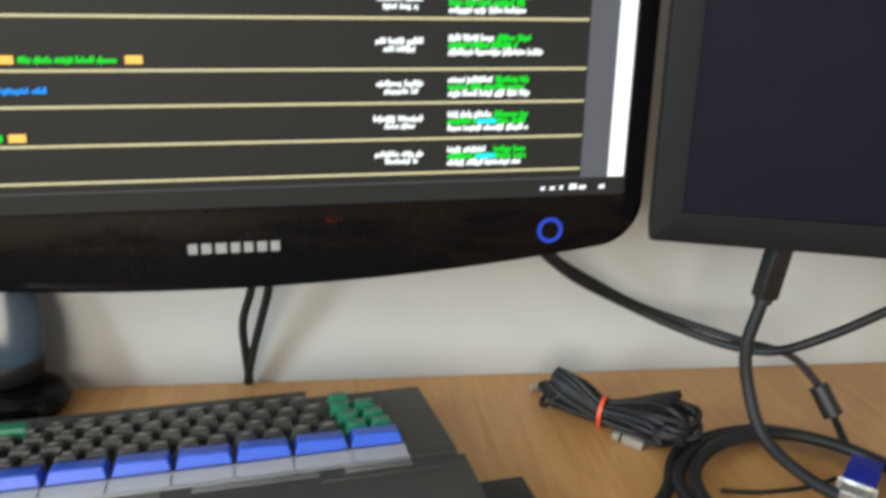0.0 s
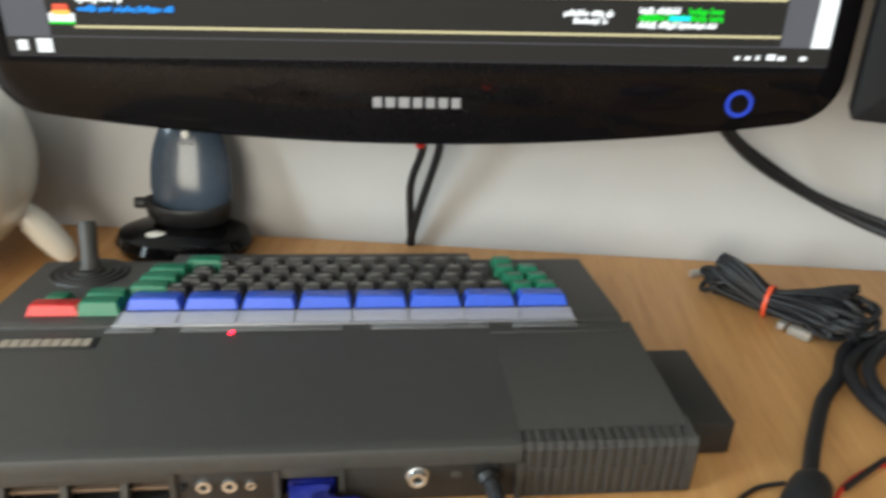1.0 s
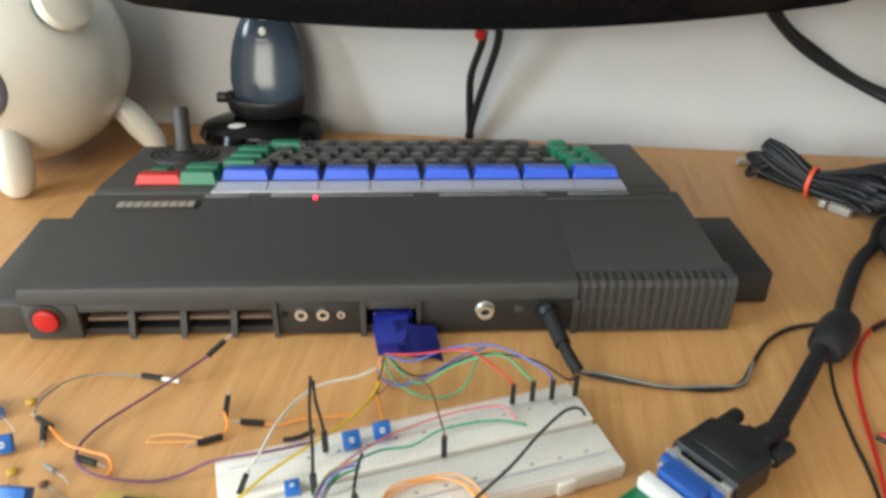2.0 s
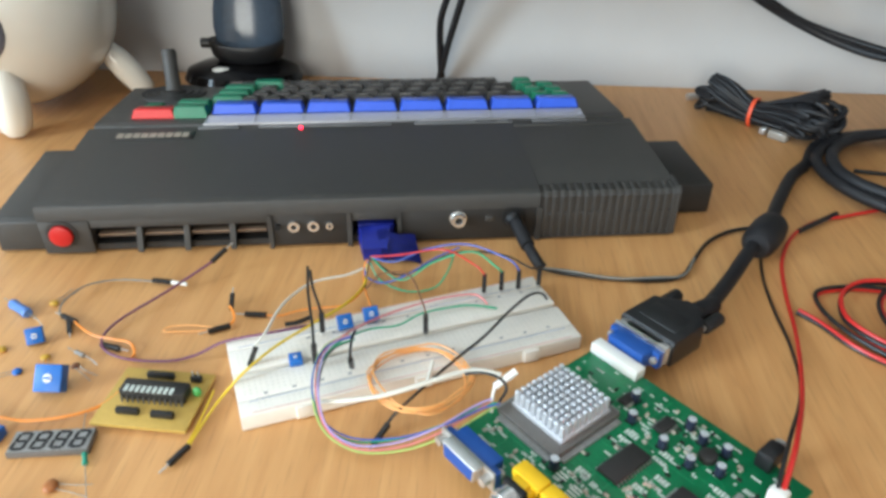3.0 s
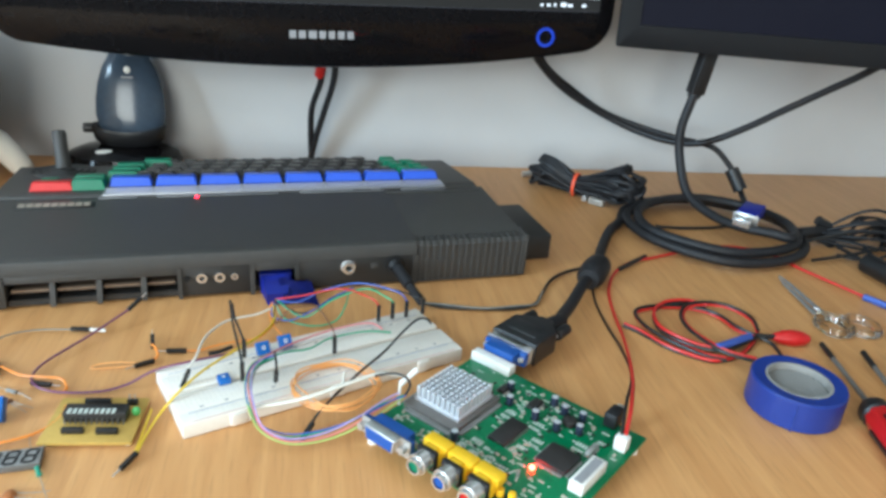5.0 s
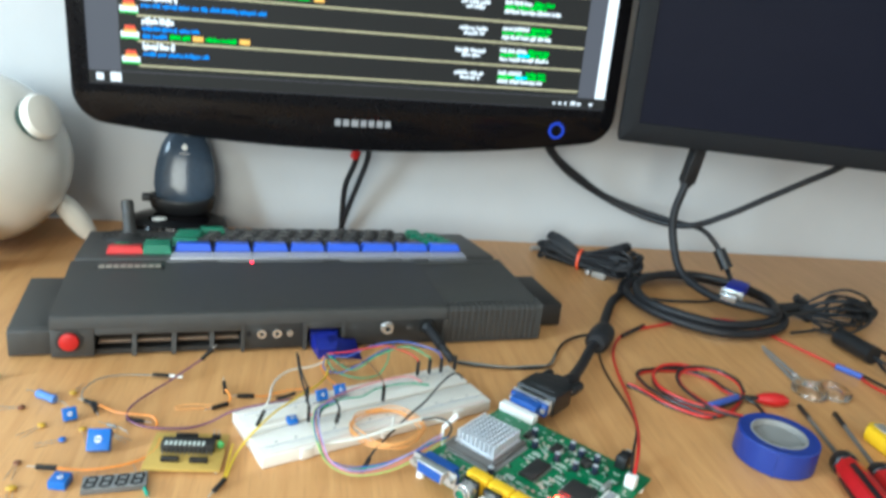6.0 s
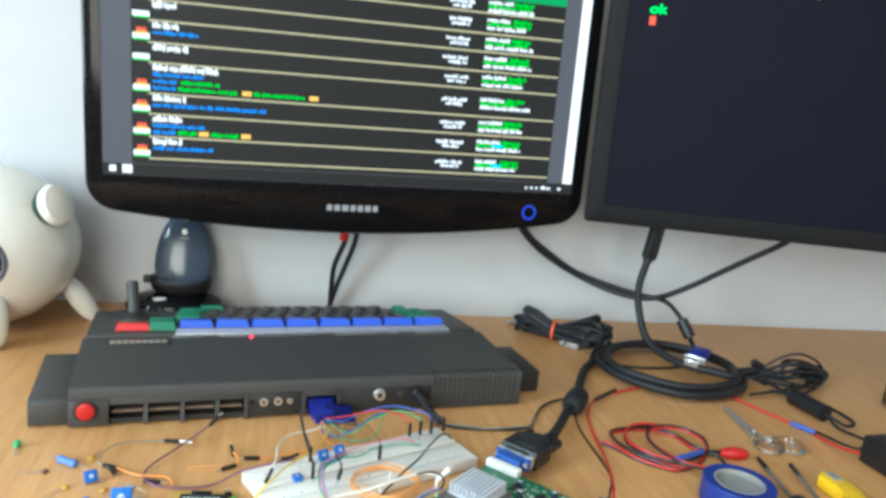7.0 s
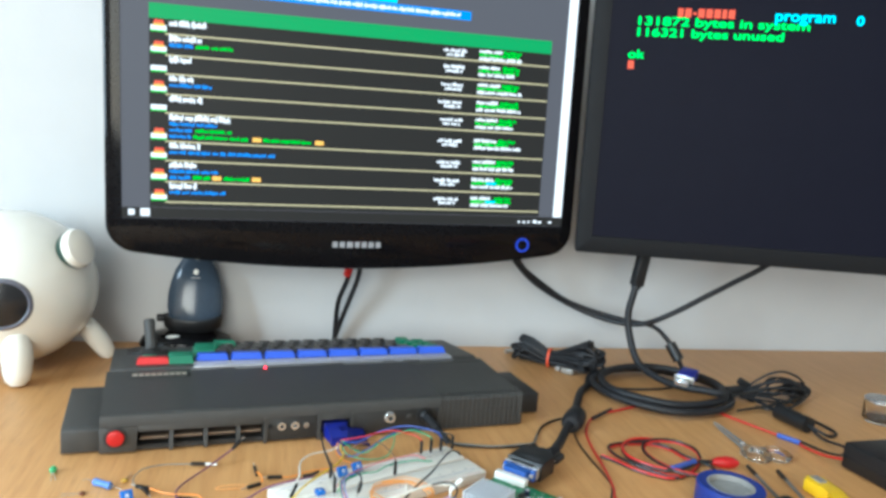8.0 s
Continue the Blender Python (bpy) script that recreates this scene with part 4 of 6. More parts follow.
def video_board():
    d = thing("video_board", pose(0.0700, -0.1040, 0, 0, 0, -48.0), "green video converter board with heatsink, sockets and red light", "circuit board")
    Z = 0.0092
    part("board", box(0, 0.1095, -0.0945, 0.0020, 0.0076, Z, 0.0003), PCB, d, "green circuit board")
    for x, y in ((0.004, -0.002), (0.105, -0.002), (0.004, -0.090), (0.105, -0.090)):
        part("standoff", rod(0.0026, 0.0078, pose(x, y, 0), n=12), WHITE_PL, d)
    # main chip with its pin-fin heatsink
    q = part("main_chip", box(0.0030, 0.0375, -0.0665, -0.0270, Z + 0.0004, Z + 0.0030, 0.0004), CHIP_GREY, d)
    part("pin_frame", join(box(0.0004, 0.0402, -0.0645, -0.0290, Z + 0.0001, Z + 0.0009), box(0.0050, 0.0355, -0.0692, -0.0243, Z + 0.0001, Z + 0.0009)), SOLDER, q, "fine grey solder pins")
    hs = part("heatsink", box(0.0053, 0.0347, -0.0605, -0.0303, Z + 0.0030, Z + 0.0050, 0.0003), ALU, d, "silver pin-fin heatsink")
    fin = mesh_of(box(-0.00105, 0.00105, -0.00105, 0.00105, 0, 0.0066, 0.0003, 1), "fin", ALU, False)
    for i in range(9):
        for j in range(9):
            o = new("fin", fin)
            o.parent, o.location = hs, (0.0070 + i * 0.00325, -0.0588 + j * 0.00335, Z + 0.0049)
    # sockets on the edges
    d_connector(d, -0.0012, 0.0288, 0.0140, Z, 1, 0.0105)
    part("white_header", box(0.0004, 0.0275, -0.0042, 0.0024, Z, Z + 0.0058, 0.0005), WHITE_PL, d, "white plug header")
    d_connector(d, 0.0015, 0.0337, -0.0955, Z, -1)
    for i, col in enumerate((GREEN_KEY, VGA_BLUE, RED)):
        x = 0.0420 + i * 0.0148
        rc = part("phono_socket", box(x - 0.0050, x + 0.0050, -0.0925, -0.0805, Z, Z + 0.0085, 0.0010), YELLOW, d, "yellow phono socket block")
        part("yellow_cap", join(box(x - 0.0072, x + 0.0072, -0.0890, -0.0815, Z + 0.0060, Z + 0.0108, 0.0010), box(x - 0.0040, x + 0.0034, -0.0945, -0.0885, Z + 0.0060, Z + 0.0104, 0.0010)), YELLOW, rc)
        part("front_plate", box(x - 0.0056, x + 0.0056, -0.0955, -0.0922, Z + 0.0002, Z + 0.0108, 0.0008), BLACK, rc)
        part("barrel", lathe([(0.0030, 0.0085), (0.0040, 0.0085), (0.0042, 0.0060), (0.0043, 0.0060), (0.0043, 0), (0, 0)], 22, pose(x, -0.0955, Z + 0.0058, 90)), CHROME, rc)
        part("barrel_collar", lathe([(0.0044, 0.0062), (0.0052, 0.0060), (0.0052, 0), (0.0044, 0)], 22, pose(x, -0.0955, Z + 0.0058, 90), closed=True), CHROME, rc)
        part("insulator", lathe([(0, 0.0076), (0.0030, 0.0076), (0.0030, 0)], 18, pose(x, -0.0956, Z + 0.0058, 90)), col, rc)
    for x, y, l, w, n, a in ((0.0558, -0.0463, 0.0215, 0.0100, 11, 90), (0.0530, -0.0165, 0.0100, 0.0050, 8, 90), (0.0330, -0.0165, 0.0080, 0.0042, 6, 90)):
        dip(d, x, y, Z, l, w, 0.0024, n, a, pin_mat=SOLDER)
    cp = part("square_chip", box(0.0772, 0.0936, -0.0546, -0.0382, Z + 0.0003, Z + 0.0030, 0.0004), CHIP, d)
    part("pin_frame", join(box(0.0757, 0.0951, -0.0535, -0.0393, Z + 0.0001, Z + 0.0009), box(0.0783, 0.0925, -0.0561, -0.0367, Z + 0.0001, Z + 0.0009)), SOLDER, cp, "fine grey solder pins")
    part("power_plug", box(0.1002, 0.1068, -0.0188, -0.0128, Z, Z + 0.0082, 0.0008), WHITE_PL, d, "white power plug")
    part("white_header", box(0.0985, 0.1062, -0.0605, -0.0365, Z, Z + 0.0062, 0.0006), WHITE_PL, d, "white plug header")
    part("header_slot", box(0.1002, 0.1046, -0.0590, -0.0380, Z + 0.0061, Z + 0.0064), GREY_PRINT, d)
    j = part("power_jack", box(0.0872, 0.0944, -0.0050, 0.0060, Z, Z + 0.0084, 0.0010), BLACK, d, "black barrel power jack")
    part("jack_mouth", rod(0.0032, 0.002, pose(0.0908, 0.0062, Z + 0.005, -90), n=18), STEEL, j)
    part("crystal", join(box(0.0925, 0.0955, -0.0345, -0.0235, Z, Z + 0.0030, 0.0008), box(0.0920, 0.0960, -0.0340, -0.0240, Z, Z + 0.0006)), STEEL, d, "metal can crystal")
    for x, y in ((0.0600, -0.0080), (0.0680, -0.0110), (0.0780, -0.0095), (0.0590, -0.0260), (0.0420, -0.0245), (0.0350, -0.0135), (0.0390, -0.0690), (0.0720, -0.0260), (0.0820, -0.0200)):
        cap(d, x, y, Z)
    part("coil", rod(0.0038, 0.0036, pose(0.0745, -0.0170, Z), n=20, bev=0.0006), CHIP, d, "dark round power coil")
    for x, y in ((0.0785, -0.0860), (0.0840, -0.0845)):
        yp = part("yellow_trimmer", rod(0.0019, 0.0048, pose(x, y, Z), n=14, bev=0.0004), YELLOW, d, "small yellow trimmer")
        part("trimmer_foot", box(x - 0.0022, x + 0.0022, y - 0.0022, y + 0.0022, Z, Z + 0.0012), BLACK, yp)
    # light on the board
    ld = part("board_light", ball(0.0015, 0.0015, 0.0013, (0.0792, -0.0602, Z + 0.0013), 14), glow("orange_red_diode", (1.0, 0.010, 0.004), 95.0), d, "small red-orange lit diode")
    # small parts and printed marks
    rng = random.Random(11)
    smd_a = mesh_of(box(-0.0010, 0.0010, -0.0005, 0.0005, 0, 0.0006), "smd_resistor", CHIP, False)
    smd_b = mesh_of(box(-0.0010, 0.0010, -0.0006, 0.0006, 0, 0.0009), "smd_capacitor", SMD_TAN, False)
    busy = [(-0.002, 0.041, -0.070, -0.023), (0.048, 0.063, -0.060, -0.033), (0.074, 0.097, -0.064, -0.035), (0.097, 0.108, -0.062, -0.035), (0.034, 0.082, -0.095, -0.077),
            (0.098, 0.108, -0.021, -0.011), (0.085, 0.096, -0.010, 0.004), (0, 0.034, -0.012, 0.004), (0.000, 0.035, -0.096, -0.082), (0.049, 0.057, -0.023, -0.010)]
    count = 0
    while count < 90:
        x, y = rng.uniform(0.003, 0.105), rng.uniform(-0.090, -0.003)
        if any(a < x < c and e < y < f for a, c, e, f in busy):
            continue
        o = new("smd_resistor" if count % 2 else "smd_capacitor", smd_a if count % 2 else smd_b)
        o.parent, o.matrix_basis = d, Matrix.Translation((x, y, Z)) @ pose(0, 0, 0, 0, 0, rng.choice((0, 90)))
        count += 1
    pts, quads = [], []

    def bar(x, y, w, h):
        k = len(pts)
        pts.extend(((x, y, Z + 0.0001), (x + w, y, Z + 0.0001), (x + w, y + h, Z + 0.0001), (x, y + h, Z + 0.0001)))
        quads.append((k, k + 1, k + 2, k + 3))
    for i in range(330):
        x, y = rng.uniform(0.003, 0.103), rng.uniform(-0.090, -0.003)
        if any(a < x < c and e < y < f for a, c, e, f in busy[:7]):
            continue
        for k in range(rng.randint(1, 4)):
            bar(x + 0.0011 * k, y, 0.0008, 0.0013)
    for i in range(4):
        x, y = 0.0415 + i * 0.0082, -0.0702 - i * 0.0009
        for k in range(3):
            bar(x + 0.0003 * (k != 1), y - 0.0022 + k * 0.0018, 0.0052 - 0.0006 * (k != 1), 0.0011)
            bar(x + 0.0020 * k, y + 0.0035, 0.0011, 0.0016)
    for k in range(8):
        bar(0.0715 + 0.0004 * k, -0.0725 + 0.0010 * k, 0.0011, 0.0012)
        bar(0.0775 - 0.0004 * k, -0.0725 + 0.0010 * k, 0.0011, 0.0012)
    for x, y in ((0.0440, -0.0320), (0.0600, -0.0300), (0.0640, -0.0520), (0.0670, -0.0420), (0.0850, -0.0290), (0.0450, -0.0630)):
        for k in range(4):
            bar(x + 0.0016 * k, y, 0.0011, 0.0030)
            bar(x + 0.0016 * k, y - 0.0042, 0.0011, 0.0022)
    me = bpy.data.meshes.new("silkscreen")
    me.from_pydata(pts, [], quads)
    me.materials.append(SILK)
    o = new("silkscreen", me)
    o.parent = d
    o["kind"] = "stuff"
    pts2, quads2 = [], []
    for i in range(120):
        x, y, l = rng.uniform(0.002, 0.08), rng.uniform(-0.090, -0.003), rng.uniform(0.004, 0.024)
        k = len(pts2)
        dx, dy = (l, 0.0004) if i % 2 else (0.0004, l)
        x1, y1 = min(x + dx, 0.107), min(y + dy, -0.001)
        pts2.extend(((x, y, Z + 0.00005), (x1, y, Z + 0.00005), (x1, y1, Z + 0.00005), (x, y1, Z + 0.00005)))
        quads2.append((k, k + 1, k + 2, k + 3))
    me = bpy.data.meshes.new("copper_layer")
    me.from_pydata(pts2, [], quads2)
    me.materials.append(PCB_TRACK)
    o = new("copper_layer", me)
    o.parent = d
    o["kind"] = "stuff"
    return d


CHIP_GREY = mat("worn_chip_grey", (0.15, 0.14, 0.13), 0.45, var=0.25, scale=300)
SMD_TAN = mat("pale_ceramic", (0.48, 0.44, 0.36), 0.4)
SOLDER = mat("tinned_pins", (0.34, 0.34, 0.33), 0.45, 0.4, var=0.35, scale=1500)


def video_plug():
    """The moulded plug on the board's outer video socket."""
    p = thing("video_plug", pose(0.0700, -0.1040, 0, 0, 0, -48.0), "black moulded video plug with thumbscrews on the board", "plug")
    part("hood", prism([(-0.0012, 0.0190), (0.0298, 0.0190), (0.0300, 0.0420), (0.0270, 0.0455), (0.0220, 0.0470), (0.0212, 0.0530), (0.0118, 0.0530), (0.0110, 0.0470), (0.0040, 0.0460), (-0.0010, 0.0430)], 0.0062, 0.0216, 0.0018), BLACK, p)
    part("hood_panel", box(0.0040, 0.0250, 0.0250, 0.0390, 0.0210, 0.0220, 0.0006), BLACK, p)
    part("metal_front", box(0.0004, 0.0286, 0.0152, 0.0192, 0.0095, 0.0192, 0.0006), STEEL, p, "bare metal plug front")
    for x in (0.0022, 0.0270):
        s = part("thumbscrew", rod(0.0036, 0.0130, pose(x, 0.0475, 0.0150, -90), n=14, bev=0.0005), BLACK, p)
        part("screw_shaft", rod(0.0014, 0.0080, pose(x, 0.0420, 0.0150, -90), n=10), STEEL, s)
    part("strain_relief", rod(0.0062, 0.0180, pose(0.0170, 0.0520, 0.0140, -90, 0, -3), r2=0.0046, n=18, bev=0.0006), RUBBER, p)


def fibre_board():
    d = thing("fibre_board", pose(-0.1305, -0.1460, 0, 0, 0, -3), "small yellow circuit board with one long chip", "circuit board")
    part("board", box(-0.0215, 0.0215, -0.0180, 0.0180, 0.0020, 0.0036, 0.0002), PERF, d)
    dip(d, 0.0005, 0.0010, 0.0036, 0.0300, 0.0085, 0.0062, 12, pin_mat=CHIP_GREY)
    b = bmesh.new()
    for i in range(9):
        box(-0.0120 + i * 0.0026, -0.0105 + i * 0.0026, -0.0034, 0.0004, 0.0097, 0.0100, bm=b)
    part("chip_print", b, SILK, d)["kind"] = "stuff"
    for x, y, n in ((-0.0025, 0.0128, 5), (0.0145, 0.0125, 2), (-0.0075, -0.0105, 4), (0.0085, -0.0110, 4)):
        header_strip(d, x, y, 0.0036, n, pin=n == 2)
    part("green_capacitor", ball(0.0022, 0.0016, 0.0026, (0.0185, 0.0035, 0.0060), 14), mat("green_lacquer", (0.10, 0.42, 0.12), 0.35), d)
    for x, y in ((-0.019, 0.015), (0.019, 0.015), (-0.019, -0.015), (0.019, -0.015)):
        part("solder_foot", rod(0.0012, 0.0022, pose(x, y, 0), n=8), STEEL, d)


def digit_display():
    d = thing("digit_display", pose(-0.1640, -0.1735, 0, 0, 0, 8), "four-digit display module with grey segments lying on the desk", "display")
    part("body", box(-0.0165, 0.0165, -0.0062, 0.0062, 0.0003, 0.0034, 0.0003), CHIP_GREY, d)
    part("face", box(-0.0160, 0.0160, -0.0057, 0.0057, 0.0033, 0.0037), SOLDER, d)
    seg = mesh_of(box(-0.0020, 0.0020, -0.00070, 0.00070, 0.0036, 0.0039), "segment", BLACK, False)
    for i in range(4):
        x = -0.0118 + i * 0.0079
        for dx, dy, a in ((0, 0.0044, 0), (0, 0, 0), (0, -0.0044, 0), (-0.0024, 0.0022, 80), (0.0024, 0.0022, 80), (-0.0027, -0.0022, 80), (0.0021, -0.0022, 80)):
            o = new("segment", seg)
            o.parent, o.matrix_basis = d, Matrix.Translation((x + dx + dy * 0.12, dy, 0)) @ pose(0, 0, 0, 0, 0, a)


screen_text()
ceramic_toy()
webcam()
breadboard()
video_board()
video_plug()
fibre_board()
digit_display()
for p, s, turn, tip in (((-0.1800, -0.1380, 0.0002), 0.0125, 2, 48), ((-0.1920, -0.1720, 0.0000), 0.0095, -10, 0), ((-0.0530, -0.0960, 0.0090), 0.0074, 24, 55), ((-0.0410, -0.0890, 0.0090), 0.0074, 24, 55), ((-0.0710, -0.1240, 0.0090), 0.0062, 20, 0), ((-0.2060, -0.1070, 0.0000), 0.0080, 25, 60)):
    trimmer((p[0], p[1], p[2] + s / 2 * math.sin(radians(tip))), s, turn, tip)


# ---------------------------------------------------------------- wires and cables
def dupont(p, q, parent=None, tip=True):
    """A black crimp housing from p towards q, with its bare pin."""
    p, q = Vector(p), Vector(q)
    d = (q - p).normalized()
    m = Matrix.Translation(p) @ d.to_track_quat("Z", "Y").to_matrix().to_4x4()
    b = box(-0.00115, 0.00115, -0.00115, 0.00115, 0, 0.0112, 0.0002, 1)
    bmesh.ops.transform(b, matrix=m, verts=b.verts)
    h = part("plug_housing", b, BLACK, parent)
    if tip:
        b = box(-0.0003, 0.0003, -0.0003, 0.0003, 0.0111, 0.0160)
        bmesh.ops.transform(b, matrix=m, verts=b.verts)
        part("pin", b, STEEL, h)
    return h


def wire(colour, pts, r=0.0007, ends=(), label="", name="jumper_wire", group="jumper wires", steps=6):
    """A loose wire along pts; ends: pairs of points for crimp housings."""
    w = thing(name, None, label or (colour + " jumper wire lying across the desk"), "wire", group)
    part("lead", tube(pts, r, 6, steps), COLS[colour], w)
    for p, q in ends:
        dupont(p, q, w)
    return w


def desk_wires():
    wire("purple", [(-0.1360, -0.0460, 0.0100), (-0.1540, -0.0660, 0.0040), (-0.1710, -0.0940, 0.0030), (-0.1710, -0.1110, 0.0030), (-0.1580, -0.1190, 0.0020), (-0.1360, -0.1200, 0.0020), (-0.1220, -0.1170, 0.0040), (-0.1080, -0.1130, 0.0100), (-0.0880, -0.1090, 0.0130), (-0.0690, -0.0990, 0.0110)],
         ends=[((-0.1360, -0.0460, 0.0100), (-0.1310, -0.0390, 0.0130))], label="purple jumper wire with black plug ends on the desk")
    wire("grey", [(-0.1620, -0.0570, 0.0030), (-0.1860, -0.0570, 0.0030), (-0.2000, -0.0650, 0.0040), (-0.2050, -0.0780, 0.0040), (-0.2040, -0.0870, 0.0030), (-0.1980, -0.0920, 0.0020)],
         ends=[((-0.1670, -0.0560, 0.0030), (-0.1560, -0.0570, 0.0030)), ((-0.1970, -0.0920, 0.0020), (-0.1900, -0.1050, 0.0020))], r=0.00048, label="thin grey jumper wire curving over the desk")
    p = thing("wire_plug", None, "small white wire plug at the end of a grey wire", "plug")
    part("sleeve", tube([(-0.1558, -0.0571, 0.0030), (-0.1470, -0.0578, 0.0026)], 0.0011, 8), WHITE_PL, p)
    wire("orange", [(-0.1920, -0.0950, 0.0030), (-0.1790, -0.1040, 0.0030), (-0.1660, -0.1080, 0.0040), (-0.1570, -0.1100, 0.0040), (-0.1530, -0.1150, 0.0020), (-0.1540, -0.1190, 0.0010)],
         ends=[((-0.1920, -0.0940, 0.0020), (-0.2020, -0.0890, 0.0020)), ((-0.1720, -0.1100, 0.0020), (-0.1640, -0.1120, 0.0020))], label="short orange jumper wire beside the purple one")
    wire("orange", [(-0.1480, -0.1330, 0.0030), (-0.1480, -0.1420, 0.0030), (-0.1530, -0.1520, 0.0030), (-0.1640, -0.1590, 0.0030), (-0.1810, -0.1630, 0.0030), (-0.1970, -0.1610, 0.0030)],
         ends=[((-0.1970, -0.1610, 0.0030), (-0.2060, -0.1600, 0.0030))], label="long orange jumper wire reaching the yellow board")
    wire("orange", [(-0.1160, -0.0800, 0.0060), (-0.1130, -0.0840, 0.0050), (-0.1120, -0.0880, 0.0030), (-0.1140, -0.0910, 0.0020)],
         ends=[((-0.1160, -0.0790, 0.0030), (-0.1180, -0.0690, 0.0050)), ((-0.1130, -0.0910, 0.0020), (-0.1200, -0.0950, 0.0020))], label="very short orange jumper wire with two plugs")
    wire("peach", [(-0.1210, -0.0930, 0.0020), (-0.1330, -0.0920, 0.0020), (-0.1430, -0.0940, 0.0020), (-0.1450, -0.0980, 0.0020), (-0.1350, -0.0960, 0.0010), (-0.1210, -0.0940, 0.0010)], r=0.00035, label="thin peach wire loop lying on the desk")
    wire("orange", [(-0.0970, -0.0810, 0.0020), (-0.0900, -0.0810, 0.0020), (-0.0820, -0.0780, 0.0030), (-0.0730, -0.0760, 0.0040), (-0.0560, -0.0740, 0.0060), (-0.0480, -0.0580, 0.0060)], r=0.0005,
         ends=[((-0.0970, -0.0810, 0.0020), (-0.1070, -0.0810, 0.0020))], label="orange jumper wire behind the breadboard")
    wire("black", [(-0.0820, -0.0990, 0.0110), (-0.0760, -0.0970, 0.0110), (-0.0700, -0.0920, 0.0110)], r=0.0012, label="short black jumper piece at the breadboard edge")
    wire("white", [(-0.0900, -0.1240, 0.0170), (-0.0860, -0.1170, 0.0200), (-0.0850, -0.0970, 0.0180), (-0.0820, -0.0780, 0.0140), (-0.0740, -0.0630, 0.0120), (-0.0590, -0.0530, 0.0100), (-0.0510, -0.0460, 0.0100)],
         ends=[((-0.0880, -0.1270, 0.0190), (-0.0920, -0.1270, 0.0090))], label="white jumper wire plugged into the breadboard")
    wire("yellow", [(-0.1060, -0.1720, 0.0030), (-0.1040, -0.1570, 0.0030), (-0.1000, -0.1440, 0.0050), (-0.0900, -0.1360, 0.0140), (-0.0800, -0.1210, 0.0160), (-0.0660, -0.1030, 0.0160), (-0.0540, -0.0840, 0.0140), (-0.0480, -0.0610, 0.0100), (-0.0490, -0.0420, 0.0100)],
         ends=[((-0.1060, -0.1720, 0.0030), (-0.1110, -0.1810, 0.0020))], label="long yellow jumper wire across the breadboard")
    wire("yellow", [(-0.1090, -0.1760, 0.0010), (-0.1070, -0.1650, 0.0020), (-0.1060, -0.1510, 0.0030), (-0.1050, -0.1410, 0.0050)], r=0.0005, label="thin yellow wire beside the small board")
    for k, (a, b) in enumerate((((-0.0700, -0.0900, 0.0400), (-0.0610, -0.1270, 0.0200)), ((-0.0690, -0.0900, 0.0380), (-0.0620, -0.1040, 0.0200)))):
        p, q = Vector(a), Vector(b)
        low = (q.x, q.y, 0.0092)
        wire("black", [a, tuple(p.lerp(q, 0.35) + Vector((-0.0008, 0, 0))), tuple(p.lerp(q, 0.7)), (q.x, q.y, 0.0225)], 0.0007, ends=[((q.x, q.y, 0.0228), low)], label="black jumper wire standing in the breadboard")
    # fan from the taped plug to the far end of the board
    top = (-0.0480, -0.0370, 0.0120)
    for col, mids, end in (
            ("red", ((-0.0310, -0.0400, 0.0160), (-0.0070, -0.0420, 0.0220), (0.0100, -0.0610, 0.0260)), (0.0160, -0.0650, 0.0090)),
            ("green", ((-0.0300, -0.0500, 0.0060), (-0.0120, -0.0460, 0.0160), (0.0090, -0.0460, 0.0240), (0.0220, -0.0630, 0.0260)), (0.0250, -0.0620, 0.0090)),
            ("blue", ((-0.0340, -0.0410, 0.0120), (-0.0160, -0.0390, 0.0200), (0.0060, -0.0420, 0.0260), (0.0280, -0.0580, 0.0280)), (0.0340, -0.0600, 0.0090)),
            ("black", ((-0.0300, -0.0450, 0.0060), (-0.0010, -0.0420, 0.0200), (0.0250, -0.0510, 0.0260), (0.0390, -0.0650, 0.0280)), (0.0450, -0.0560, 0.0090)),
            ("brown", ((-0.0470, -0.0640, 0.0100), (-0.0380, -0.0650, 0.0200), (-0.0230, -0.0730, 0.0260), (-0.0140, -0.0960, 0.0260)), (-0.0120, -0.1010, 0.0090))):
        up = (end[0], end[1], end[2] + 0.0135)
        wire(col, [top, *mids, up], 0.00052, ends=[(up, end)], label=col + " jumper wire arching from the taped plug to the breadboard")
    wire("green", [(-0.0480, -0.0390, 0.0100), (-0.0420, -0.0460, 0.0030), (-0.0260, -0.0560, 0.0030), (-0.0110, -0.0530, 0.0040), (-0.0040, -0.0450, 0.0100), (-0.0010, -0.0320, 0.0140)], 0.00052, label="green jumper wire drooping behind the breadboard")
    wire("blue", [(-0.0490, -0.0390, 0.0100), (-0.0500, -0.0440, 0.0040), (-0.0400, -0.0490, 0.0030), (-0.0270, -0.0480, 0.0080), (-0.0110, -0.0380, 0.0140), (0.0020, -0.0360, 0.0200)], 0.00052, label="blue jumper wire drooping behind the breadboard")
    wire("orange", [(-0.0500, -0.0370, 0.0100), (-0.0520, -0.0390, 0.0040), (-0.0490, -0.0550, 0.0040), (-0.0430, -0.0770, 0.0100), (-0.0390, -0.0890, 0.0130)], 0.00052, label="orange jumper wire from the taped plug")
